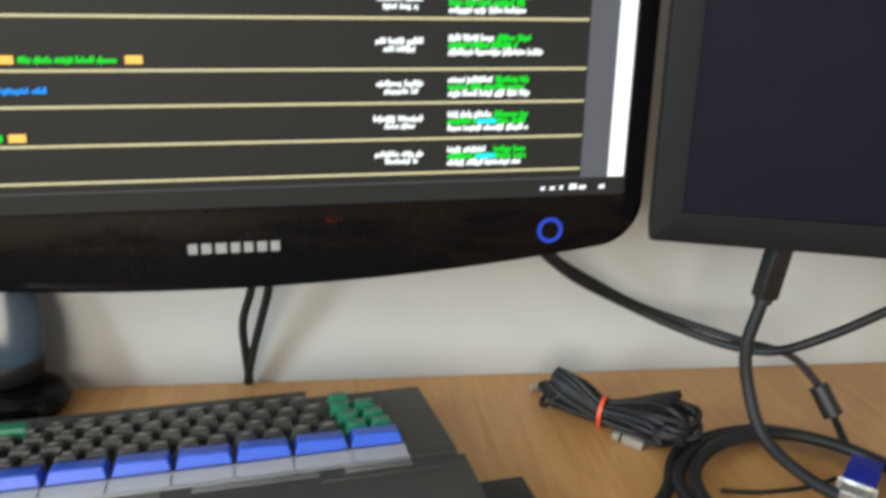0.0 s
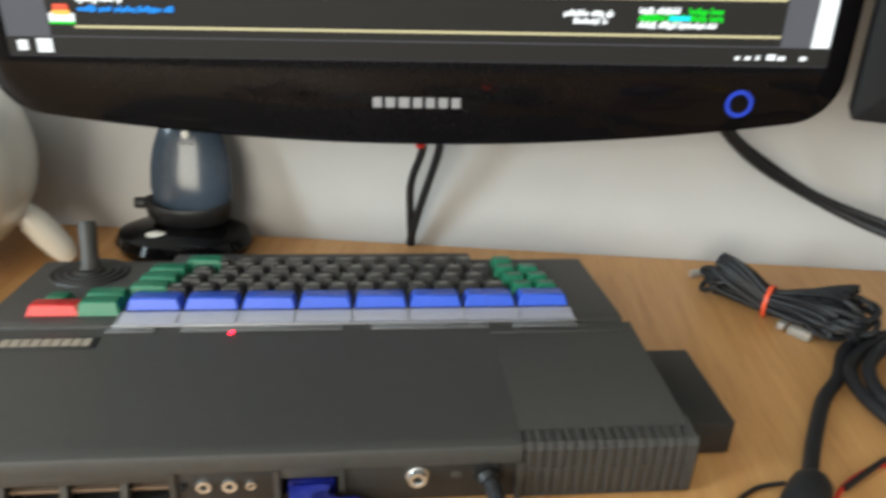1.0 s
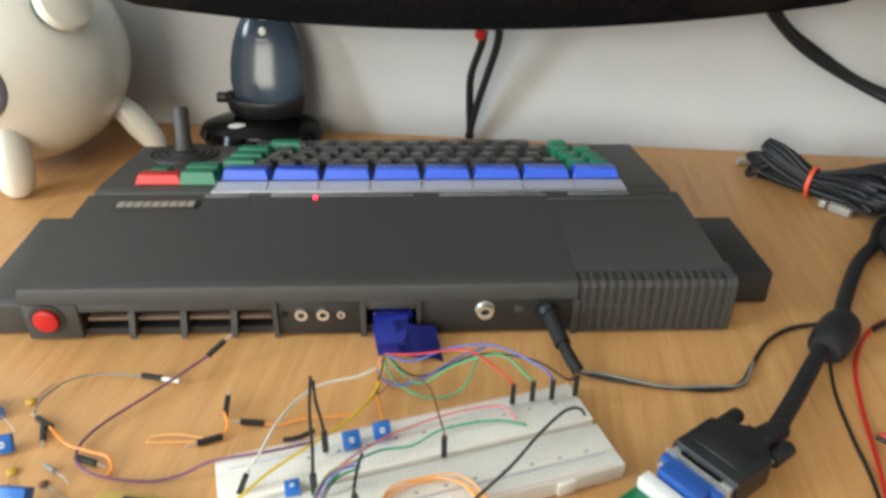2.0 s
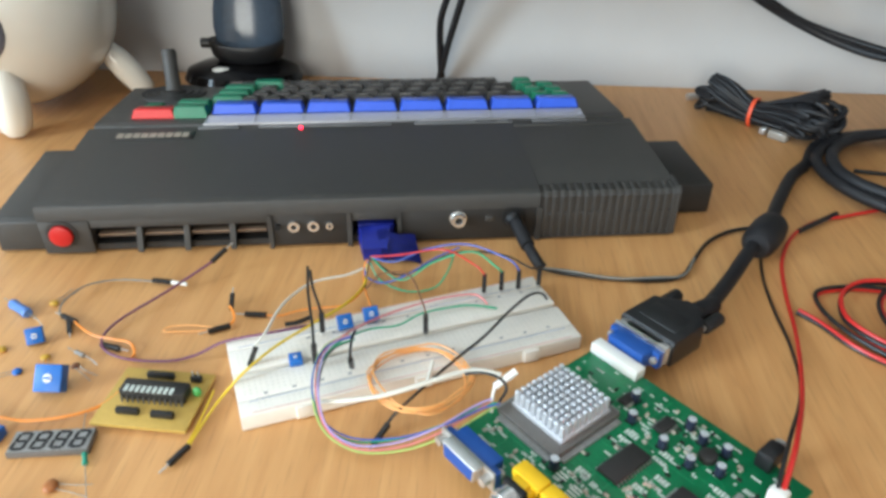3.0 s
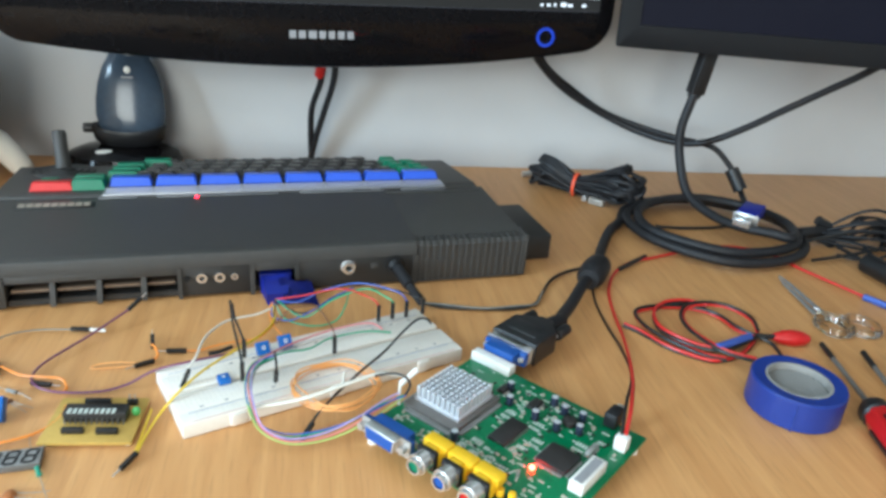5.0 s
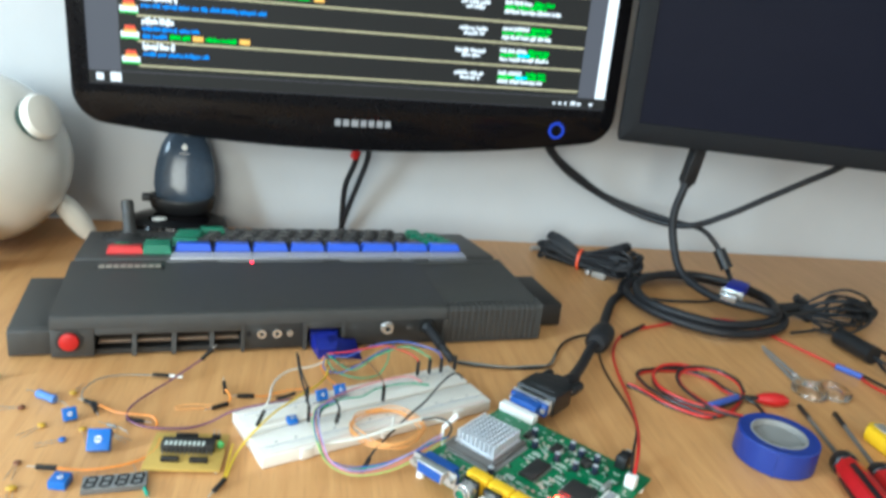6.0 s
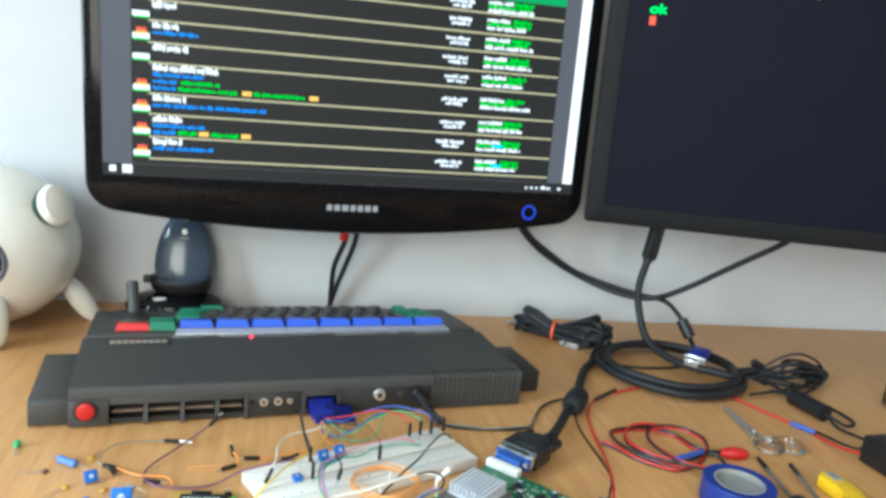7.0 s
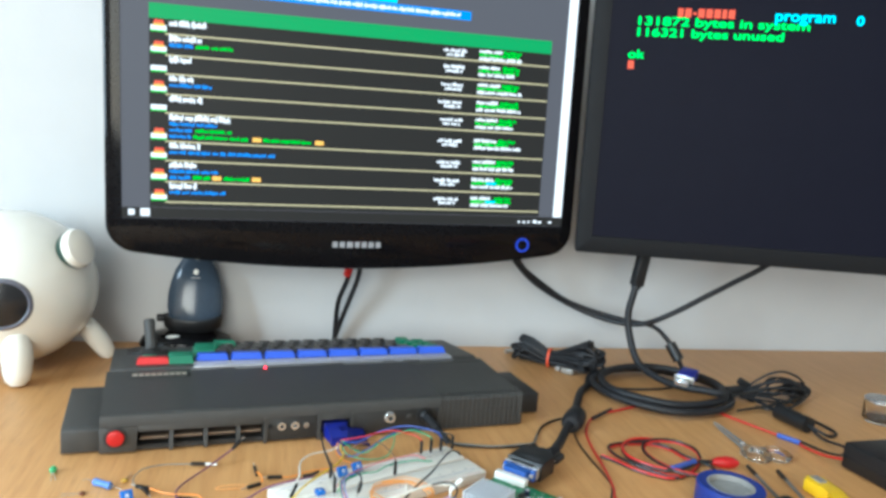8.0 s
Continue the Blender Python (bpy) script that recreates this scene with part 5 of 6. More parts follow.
    # flat run along the board
    wire("pink", [(-0.0610, -0.1220, 0.0110), (-0.0500, -0.1110, 0.0160), (-0.0350, -0.0920, 0.0130), (-0.0120, -0.0760, 0.0120), (0.0100, -0.0670, 0.0110), (0.0180, -0.0750, 0.0110)], 0.00052, label="pink wire running along the breadboard")
    wire("green", [(-0.0590, -0.1270, 0.0110), (-0.0520, -0.1200, 0.0180), (-0.0400, -0.1040, 0.0140), (-0.0260, -0.0970, 0.0120), (-0.0140, -0.0860, 0.0120), (0.0070, -0.0770, 0.0110), (0.0230, -0.0770, 0.0100)], 0.00052, label="green wire running along the breadboard")
    # ribbon to the converter board
    for k, col in enumerate(("lime", "pink", "violet", "grey", "green", "blue")):
        s = (k - 2.5)
        end = (0.0200, -0.1520, 0.0170)
        pts = [(-0.0450, -0.1190, 0.0200), (-0.0530, -0.1270, 0.0200), (-0.0550, -0.1420, 0.0200), (-0.0530, -0.1570, 0.0160), (-0.0480, -0.1650, 0.0080), (-0.0360, -0.1700, 0.0050), (-0.0190, -0.1690, 0.0070), (-0.0020, -0.1650, 0.0130), (0.0120, -0.1560, 0.0160), end]
        pts = [(x + 0.0014 * s * math.sin(i * 0.6 + 0.4 + 0.5 * k), y - 0.0015 * s * math.cos(i * 0.45 + 0.3 * k), z + 0.0009 * (k % 3)) for i, (x, y, z) in enumerate(pts)]
        wire(col, pts, 0.00042, label=col + " wire of the bundle looping to the green board")
    wire("black", [(-0.0430, -0.1350, 0.0220), (-0.0430, -0.1340, 0.0260), (-0.0440, -0.1230, 0.0240), (-0.0450, -0.1100, 0.0180)], 0.0007, ends=[((-0.0430, -0.1350, 0.0220), (-0.0440, -0.1270, 0.0090))], label="short black jumper wire in the breadboard")
    wire("white", [(-0.0530, -0.1530, 0.0130), (-0.0440, -0.1540, 0.0150), (-0.0280, -0.1520, 0.0170), (-0.0130, -0.1470, 0.0190), (0.0000, -0.1410, 0.0200), (0.0120, -0.1360, 0.0200), (0.0240, -0.1370, 0.0190)], 0.0011, label="thick white wire lying over the breadboard")
    wire("black", [(0.0490, -0.0690, 0.0110), (0.0460, -0.0680, 0.0140), (0.0390, -0.0740, 0.0170), (0.0280, -0.0880, 0.0160), (0.0160, -0.1080, 0.0160), (0.0020, -0.1280, 0.0170), (-0.0130, -0.1490, 0.0160), (-0.0220, -0.1540, 0.0080), (-0.0250, -0.1570, 0.0040)], 0.0007,
         ends=[((-0.0240, -0.1560, 0.0050), (-0.0280, -0.1620, 0.0020))], label="black jumper wire crossing the breadboard diagonally")
    wire("black", [(0.0080, -0.1410, 0.0220), (0.0160, -0.1420, 0.0240), (0.0230, -0.1450, 0.0240), (0.0260, -0.1470, 0.0200), (0.0230, -0.1520, 0.0170)], 0.0007, label="black wire between breadboard and green board")
    c = thing("wire_coil", None, "thin peach wire coiled up on the breadboard", "wire")
    ctr = Vector((-0.0120, -0.1340, 0.0110))
    rng = random.Random(3)
    for k in range(5):
        pts = [(ctr.x + (0.0215 + rng.uniform(-0.0025, 0.0025)) * math.cos(a) + rng.uniform(-0.001, 0.001), ctr.y + (0.0205 + rng.uniform(-0.003, 0.002)) * math.sin(a), 0.0100 + 0.0012 * k + rng.uniform(-0.0006, 0.0006)) for a in [i * math.pi / 5 for i in range(10)]]
        part("turn", tube(pts, 0.00042, 6, 4, True), COLS["peach"], c)
    part("tie", tube([(ctr.x + 0.003, ctr.y - 0.002, 0.010), (ctr.x + 0.005, ctr.y + 0.010, 0.0135)], 0.0009, 6), COLS["white"], c)
    # plugs standing by the converter board
    p = thing("wire_plug", None, "white wire plug by the green board", "plug")
    part("sleeve", tube([(0.0210, -0.1460, 0.0200), (0.0300, -0.1420, 0.0260)], 0.0016, 8), WHITE_PL, p)
    part("lead", tube([(0.0210, -0.1460, 0.0200), (0.0200, -0.1510, 0.0170), (0.0200, -0.1530, 0.0120)], 0.0008, 6), COLS["white"], p)


def taped_plug():
    p = thing("taped_plug", pose(0, 0, 0, 0, 0, 8.0), "plug wrapped in dark blue tape in the computer's port", "plug")
    part("plug_body", box(-0.0600, -0.0385, 0.0030, 0.0140, 0.0040, 0.0140, 0.0008), INK_BLUE, p)
    b = bmesh.new()
    bmesh.ops.create_cube(b, size=1)
    for v in b.verts:
        f = v.co.y < 0
        v.co = Vector((-0.0500 + v.co.x * (0.0140 if f else 0.0190), -0.0085 + v.co.y * 0.0170, (0.0050 if f else 0.0088) + v.co.z * (0.0080 if f else 0.0120)))
    bmesh.ops.subdivide_edges(b, edges=b.edges[:], cuts=3, use_grid_fill=True)
    for v in b.verts:
        v.co += noise.noise_vector(v.co * 160) * 0.0011
    part("tape_wrap", b, INK_BLUE, p, "crumpled dark blue insulating tape")
    b = bmesh.new()
    n = 7
    grid = [[b.verts.new((-0.0490 + 0.0225 * i / n + 0.0012 * j, -0.0050 - 0.0058 * j + 0.0008 * math.sin(i * 1.3), 0.0140 - 0.0030 * j - 0.0045 * (i / n) ** 1.6 + 0.0007 * math.sin(i * 1.1 + j))) for j in range(4)] for i in range(n + 1)]
    for i in range(n):
        for j in range(3):
            b.faces.new((grid[i][j], grid[i + 1][j], grid[i + 1][j + 1], grid[i][j + 1]))
    bmesh.ops.solidify(b, geom=b.faces[:], thickness=0.0006)
    part("tape_flap", b, INK_BLUE, p, "loose end of blue tape")


def power_lead():
    w = thing("power_lead", None, "black power lead plugged into the computer", "cable")
    a, b_, c = (0.0340, 0.0000, 0.0170), (0.0410, -0.0190, 0.0120), (0.0490, -0.0310, 0.0050)
    part("plug", tube([(0.0320, 0.0030, 0.0180), a], 0.0052, 14), BLACK, w)
    part("strain_relief", tube([a, b_], 0.0042, 12), RUBBER, w)
    part("sleeve", tube([b_, (0.0450, -0.0270, 0.0090), c], 0.0032, 10), RUBBER, w)
    run = [c, (0.0630, -0.0310, 0.0020), (0.0890, -0.0340, 0.0020), (0.1130, -0.0340, 0.0020), (0.1290, -0.0280, 0.0020), (0.1390, -0.0120, 0.0020), (0.1520, 0.0090, 0.0020), (0.1680, 0.0230, 0.0020), (0.1830, 0.0260, 0.0040)]
    part("black_core", tube(run, 0.0012, 8), COLS["black"], w)
    part("grey_core", tube([(x + 0.0006, y + (0.0014 if i % 2 else -0.0012), z + 0.0012) for i, (x, y, z) in enumerate(run[:6])], 0.0007, 8), COLS["grey"], w)


def video_cable():
    """Thick cable from the plug, past its ferrite, into a coil and up to the flat monitor."""
    w = thing("video_cable", None, "thick black video cable coiled on the desk", "cable")
    CX, CY = 0.3310, 0.1005
    start = [(0.1325, -0.0700, 0.0140), (0.1500, -0.0420, 0.0090), (0.1690, -0.0120, 0.0090), (0.1900, 0.0190, 0.0090), (0.2070, 0.0530, 0.0070), (0.2300, 0.0950, 0.0060)]
    coil = []
    for i in range(31):
        a = radians(165) - i * 2 * math.pi / 12
        k = i / 12
        coil.append((CX + (0.0835 - 0.007 * k + 0.002 * math.sin(i * 1.7)) * math.cos(a), CY + (0.0800 - 0.010 * k + 0.002 * math.cos(i * 2.1)) * math.sin(a), 0.0046 + 0.0046 * k))
    rise = [(0.3790, 0.0560, 0.0180), (0.3620, 0.0640, 0.0190), (0.3450, 0.0820, 0.0170), (0.3320, 0.1080, 0.0170), (0.3210, 0.1400, 0.0260), (0.3160, 0.1600, 0.0550), (0.3140, 0.1650, 0.0810), (0.3180, 0.1650, 0.1050), (0.3200, 0.1650, 0.1150)]
    part("sheath", tube(start + coil + rise, 0.0042, 12, 5), RUBBER, w)
    part("ferrite", lathe([(0, 0), (0.0075, 0.0005), (0.0098, 0.004), (0.0105, 0.012), (0.0105, 0.022), (0.0095, 0.030), (0.0070, 0.0345), (0, 0.035)], 24, look((0.1750, -0.0060, 0.0100), (0.2050, 0.0370, 0.0100)) @ pose(0, 0, 0, 180)), RUBBER, w, "rounded black ferrite lump")
    a, b_ = Vector((0.3200, 0.1650, 0.1140)), Vector((0.3250, 0.1660, 0.1450))
    m = Matrix.Translation(a) @ (b_ - a).to_track_quat("Z", "X").to_matrix().to_4x4()
    pb = box(-0.0075, 0.0075, -0.0055, 0.0055, 0, (b_ - a).length + 0.012, 0.0018)
    bmesh.ops.transform(pb, matrix=m, verts=pb.verts)
    part("plug", pb, BLACK, w, "black plug under the flat monitor")
    part("plug_neck", tube([tuple(a - (b_ - a) * 0.10), tuple(a + (b_ - a) * 0.02)], 0.0058, 12), RUBBER, w)


def wall_cables():
    w = thing("monitor_cable", None, "black cable slung between the two monitors", "cable", "monitor cables")
    part("sheath", tube([(0.1740, 0.2150, 0.1410), (0.1900, 0.2280, 0.1230), (0.2210, 0.2450, 0.0980), (0.2620, 0.2550, 0.0750), (0.3010, 0.2450, 0.0590), (0.3320, 0.2200, 0.0540), (0.3560, 0.1950, 0.0600), (0.3860, 0.1800, 0.0790), (0.4190, 0.1700, 0.1020), (0.4500, 0.1600, 0.1240), (0.4790, 0.1500, 0.1450), (0.5180, 0.1400, 0.1780)], 0.0034, 10), RUBBER, w)
    w = thing("monitor_cable", None, "black cable with a small ferrite hanging to the desk", "cable", "monitor cables")
    part("sheath", tube([(0.1810, 0.2200, 0.1390), (0.2000, 0.2350, 0.1180), (0.2290, 0.2500, 0.0980), (0.2730, 0.2620, 0.0720), (0.3090, 0.2500, 0.0610), (0.3430, 0.2250, 0.0560), (0.3690, 0.2000, 0.0550), (0.3840, 0.1880, 0.0420), (0.3930, 0.1800, 0.0270), (0.3970, 0.1700, 0.0140), (0.3820, 0.1340, 0.0140)], 0.0028, 10), RUBBER, w)
    part("ferrite", tube([(0.3870, 0.1840, 0.0370), (0.3950, 0.1720, 0.0190)], 0.0070, 14), BLACK, w, "small black ferrite cylinder")
    pl = thing("video_plug", None, "blue and silver video plug lying on the cable coil", "plug")
    a, b_ = Vector((0.3700, 0.1040, 0.0270)), Vector((0.3220, 0.0580, 0.0210))
    m = Matrix.Translation(a) @ (b_ - a).to_track_quat("Y", "Z").to_matrix().to_4x4()
    for nm, x, y0, y1, z, mt in (("hood", 0.0088, 0.002, 0.030, 0.0052, INK_BLUE), ("flange", 0.0110, 0.030, 0.0312, 0.0046, STEEL), ("shell", 0.0074, 0.0312, 0.0420, 0.0036, CHROME)):
        q = box(-x, x, y0, y1, -z, z, 0.0008)
        bmesh.ops.transform(q, matrix=m, verts=q.verts)
        part(nm, q, mt, pl)
    for k, dx in enumerate((0.0, 0.009)):
        w = thing("monitor_cable", None, "thin black cable hanging from the wide monitor", "cable", "monitor cables")
        part("sheath", tube([(-0.0150, 0.2400, 0.1150) if k == 0 else (-0.0040, 0.2400, 0.1150), (-0.0180, 0.2500, 0.0920) if k == 0 else (-0.0060, 0.2500, 0.0920), (-0.0260, 0.2600, 0.0640) if k == 0 else (-0.0130, 0.2590, 0.0650), (-0.0270, 0.2700, 0.0350) if k == 0 else (-0.0210, 0.2690, 0.0350), (-0.0260, 0.2800, 0.0030) if k == 0 else (-0.0280, 0.2800, 0.0030)], 0.0031, 10), RUBBER, w)
        if k == 0:
            part("red_plug", tube([(-0.0170, 0.2380, 0.1130), (-0.0190, 0.2480, 0.0990)], 0.0050, 10), RED, w, "red plug shell")


def cable_bundle(name, pts, r, n, widths, seed, label, band=None, high=0.8):
    """A hank of folded cable: n strands along pts, as wide at each point as widths says, with loops at both ends."""
    rng = random.Random(seed)
    c = thing(name, None, label, "cable")
    k0 = len(pts)
    for k in range(n):
        a, q = 2 * math.pi * (k + 0.5) / n, math.sqrt(rng.uniform(0.15, 1.0))
        strand = []
        for i in range(k0):
            d = Vector(pts[min(i + 1, k0 - 1)]) - Vector(pts[max(i - 1, 0)])
            side = Vector((-d.y, d.x, 0)).normalized()
            w = widths[i] * q * rng.uniform(0.75, 1.15)
            p = Vector(pts[i]) + side * w * math.cos(a + 0.35 * i)
            strand.append((p.x, p.y, max(r, r + widths[i] * high * (1 + q * math.sin(a + 0.35 * i)))))
        part("strand", tube(strand, r, 7, 5), RUBBER, c)
    for e, w, ln in ((0, widths[0], 6), (k0 - 1, widths[-1], 18)):
        for k in range(ln):
            rx, ry = w * rng.uniform(0.45, 0.85), w * rng.uniform(0.35, 0.75)
            turn = Matrix.Rotation(rng.uniform(0, 6.28), 3, 'Z') @ Matrix.Rotation(rng.uniform(-0.9, 0.9), 3, 'X')
            mid = Vector((pts[e][0] + rng.uniform(-0.4, 0.4) * w, pts[e][1] + rng.uniform(-0.4, 0.4) * w, r + w * high * rng.uniform(0.3, 1.1)))
            lp = [mid + turn @ Vector((rx * math.cos(t), ry * math.sin(t), 0)) for t in [i * math.pi / 4 for i in range(8)]]
            part("loop", tube([(q.x, q.y, max(q.z, r)) for q in lp], r, 7, 4, True), RUBBER, c)
    if band is not None:
        part("band", lathe([(0.0108, -0.0014), (0.0120, -0.0014), (0.0120, 0.0014), (0.0108, 0.0014)], 24, band, closed=True), ORANGE_BAND, c, "red-orange rubber band")
    return c


def other_cables():
    a, b_ = Vector((0.205, 0.236, 0)), Vector((0.296, 0.170, 0))
    d = (b_ - a).normalized()
    m = Matrix.Translation((0.2350, 0.2040, 0.0105)) @ d.to_track_quat("Z", "Y").to_matrix().to_4x4()
    cable_bundle("cable_bundle", [(0.2060, 0.2320, 0), (0.2190, 0.2210, 0), (0.2350, 0.2040, 0), (0.2500, 0.1920, 0), (0.2640, 0.1800, 0), (0.2720, 0.1720, 0)], 0.0020, 26, (0.0150, 0.0140, 0.0088, 0.0120, 0.0170, 0.0205), 5, "black cable folded up and held by a red band", m, 1.05)
    p = thing("cable_plug", pose(0.2470, 0.1735, 0.0040, 0, 0, -45), "clear pale plug lying by the folded cable", "plug")
    part("shell", box(-0.008, 0.008, -0.0036, 0.0036, -0.0036, 0.0030, 0.0015), mat("clear_pale_plastic", (0.30, 0.28, 0.25), 0.2, var=0.1), p)
    part("tip", box(-0.015, -0.010, -0.0035, 0.0035, -0.0025, 0.0025, 0.0005), STEEL, p)
    p = thing("cable_plug", pose(0.2030, 0.2560, 0.0035, 0, 0, 15), "small steel cable plug by the wall", "plug")
    part("tip", tube([(-0.010, 0, 0), (0.010, 0, 0)], 0.0030, 12, straight=True), STEEL, p)
    part("shell", tube([(0.010, 0, 0), (0.024, -0.006, 0)], 0.0042, 12, straight=True), BLACK, p)
    cable_bundle("cable_bundle", [(0.4320, 0.0840, 0), (0.4500, 0.0740, 0), (0.4680, 0.0720, 0), (0.4880, 0.0800, 0), (0.5020, 0.0880, 0)], 0.0014, 13, (0.010, 0.020, 0.024, 0.020, 0.014), 8, "tangle of thin black cable on the desk", None, 0.75)
    p = thing("inline_ferrite", None, "black ferrite cylinder on a thin cable", "ferrite")
    e0, e1 = (0.4310, 0.0270, 0.0090), (0.4370, -0.0130, 0.0090)
    part("core", tube([e0, e1], 0.0085, 18), BLACK, p)
    part("lead", tube([(0.4320, 0.0650, 0.0060), e0], 0.0018, 8), RUBBER, p)
    part("lead", tube([e1, (0.4500, -0.0270, 0.0030), (0.4680, -0.0160, 0.0020), (0.4630, 0.0130, 0.0040), (0.4480, 0.0350, 0.0080), (0.4520, 0.0600, 0.0100)], 0.0016, 8), RUBBER, p)
    part("lead", tube([e1, (0.4360, -0.0330, 0.0040), (0.4350, -0.0600, 0.0080), (0.4380, -0.0860, 0.0110)], 0.0015, 8), RUBBER, p)
    p = thing("barrel_plug", None, "black barrel plug in the cable tangle", "plug")
    part("shell", tube([(0.4020, 0.0830, 0.0100), (0.4390, 0.0910, 0.0100)], 0.0062, 12), BLACK, p)
    part("prong", tube([(0.4270, 0.0930, 0.0200), (0.4390, 0.0910, 0.0140)], 0.0045, 10), BLACK, p)
    wire("black", [(0.4750, 0.0800, 0.0160), (0.4970, 0.0750, 0.0160), (0.4860, 0.0550, 0.0120), (0.4470, 0.0380, 0.0060), (0.4220, 0.0520, 0.0040)], 0.0016, label="thin black cable loop in the tangle", name="thin_cable", group="thin cables")
    wire("black", [(0.3970, 0.0630, 0.0120), (0.4440, 0.0690, 0.0180), (0.4900, 0.0700, 0.0180), (0.5000, 0.0680, 0.0120), (0.4450, 0.0490, 0.0080), (0.3900, 0.0390, 0.0050)], 0.0016, label="thin black cable loop in the tangle", name="thin_cable", group="thin cables")
    # red and black supply wires
    wire("red", [(0.1290, -0.1910, 0.0170), (0.1390, -0.1720, 0.0215), (0.1580, -0.1310, 0.0120), (0.1750, -0.0810, 0.0030), (0.1830, -0.0400, 0.0020), (0.1920, -0.0070, 0.0020), (0.2080, 0.0220, 0.0020), (0.2280, 0.0390, 0.0030), (0.2500, 0.0490, 0.0020), (0.2730, 0.0580, 0.0020), (0.3180, 0.0730, 0.0020), (0.3580, 0.0640, 0.0020), (0.3730, 0.0300, 0.0020), (0.3850, 0.0040, 0.0020), (0.3960, -0.0200, 0.0020)],
         0.0011, label="red supply wire from the green board under the coil", name="supply_wire", group="supply wires")
    wire("black", [(0.1270, -0.1905, 0.0170), (0.1370, -0.1700, 0.0210), (0.1580, -0.1300, 0.0110), (0.1700, -0.0880, 0.0020), (0.1720, -0.0580, 0.0010), (0.1750, -0.0280, 0.0010), (0.1810, -0.0010, 0.0020)], 0.0009, label="black supply wire from the green board", name="supply_wire", group="supply wires")
    wire("black", [(0.2130, 0.0260, 0.0030), (0.2300, 0.0390, 0.0030), (0.2450, 0.0500, 0.0030)], 0.0018, label="black sleeve on the red supply wire", name="wire_sleeve", group="supply wires")
    wire("black", [(0.2840, 0.1180, 0.0020), (0.3080, 0.1140, 0.0020), (0.3410, 0.1160, 0.0020), (0.3680, 0.1240, 0.0020)], 0.0014, label="thin black wire inside the cable coil", name="supply_wire", group="supply wires")
    wire("blue", [(0.3940, -0.0220, 0.0030), (0.4050, -0.0410, 0.0030)], 0.0026, label="blue sleeve on the red supply wire", name="wire_sleeve", group="supply wires")
    wire("red", [(0.4060, -0.0390, 0.0020), (0.4020, -0.0510, 0.0030), (0.4030, -0.0760, 0.0060), (0.4050, -0.0950, 0.0110)], 0.0012, label="red supply wire entering the black box", name="supply_wire", group="supply wires")
    wire("black", [(0.4090, -0.0350, 0.0020), (0.4120, -0.0430, 0.0020), (0.4130, -0.0680, 0.0050), (0.4080, -0.0930, 0.0130)], 0.0012, label="black supply wire entering the black box", name="supply_wire", group="supply wires")
    # red and black test leads, loosely coiled
    w = thing("test_lead", None, "red and black test leads loosely coiled with red clip", "test lead")
    for z, side, run in (
            (0.0014, 1, ((0.1840, -0.0570), (0.1920, -0.0670), (0.2020, -0.0850), (0.2140, -0.0970), (0.2270, -0.1040), (0.2450, -0.0990), (0.2590, -0.0890), (0.2690, -0.0790))),
            (0.0032, -1, ((0.2700, -0.0780), (0.2620, -0.0660), (0.2580, -0.0500), (0.2480, -0.0400), (0.2330, -0.0350), (0.2120, -0.0360), (0.1980, -0.0430), (0.1970, -0.0600), (0.2040, -0.0770), (0.2150, -0.0910), (0.2240, -0.1000), (0.2340, -0.1040))),
            (0.0050, 1, ((0.2540, -0.0380), (0.2430, -0.0310), (0.2270, -0.0320), (0.2140, -0.0410), (0.2070, -0.0530), (0.2050, -0.0670), (0.2110, -0.0800), (0.2220, -0.0910), (0.2350, -0.0950), (0.2530, -0.0880), (0.2680, -0.0800))),
            (0.0066, -1, ((0.2710, -0.0770), (0.2760, -0.0610), (0.2730, -0.0490), (0.2650, -0.0400), (0.2510, -0.0370), (0.2360, -0.0420), (0.2260, -0.0560), (0.2240, -0.0730), (0.2290, -0.0900), (0.2360, -0.1020), (0.2500, -0.1110)))):
        # the two leads run side by side and change over now and then
        line = smooth_line([Vector((x, y, z)) for x, y in run], 6)
        for col, turn in (("red", 0.0), ("black", math.pi)):
            pts = []
            for k, p in enumerate(line):
                d = line[min(k + 1, len(line) - 1)] - line[max(k - 1, 0)]
                a = turn + side * (0.6 + 1.1 * math.sin(0.055 * k + 160 * z))
                o = Vector((-d.y, d.x, 0)).normalized() * 0.00125 * math.cos(a)
                pts.append((p.x + o.x, p.y + o.y, max(0.0012, p.z + 0.0010 * math.sin(a))))
            part("lead", tube(pts, 0.00118, 8, steps=1), COLS[col], w)
    part("lead", tube([(0.2690, -0.0780, 0.0040), (0.2760, -0.0850, 0.0030), (0.2770, -0.0940, 0.0020), (0.2750, -0.1030, 0.0014)], 0.00118, 8), COLS["black"], w)
    part("lead", tube([(0.2690, -0.0785, 0.0050), (0.2750, -0.0805, 0.0050), (0.2810, -0.0810, 0.0050)], 0.0018, 8), COLS["black"], w)
    part("blue_sleeve", tube([(0.2320, -0.0955, 0.0066), (0.2620, -0.0825, 0.0060)], 0.0027, 10), COLS["blue"], w)
    p0, p1 = Vector((0.2800, -0.0800, 0.0050)), Vector((0.3050, -0.0850, 0.0060))
    m = Matrix.Translation(p0) @ (p1 - p0).to_track_quat("Z", "Y").to_matrix().to_4x4()
    L = (p1 - p0).length
    b = lathe([(0, 0), (0.0026, 0.0004), (0.0055, L * 0.28), (0.0064, L * 0.55), (0.0054, L * 0.82), (0.0026, L * 0.98), (0, L)], 20, m)
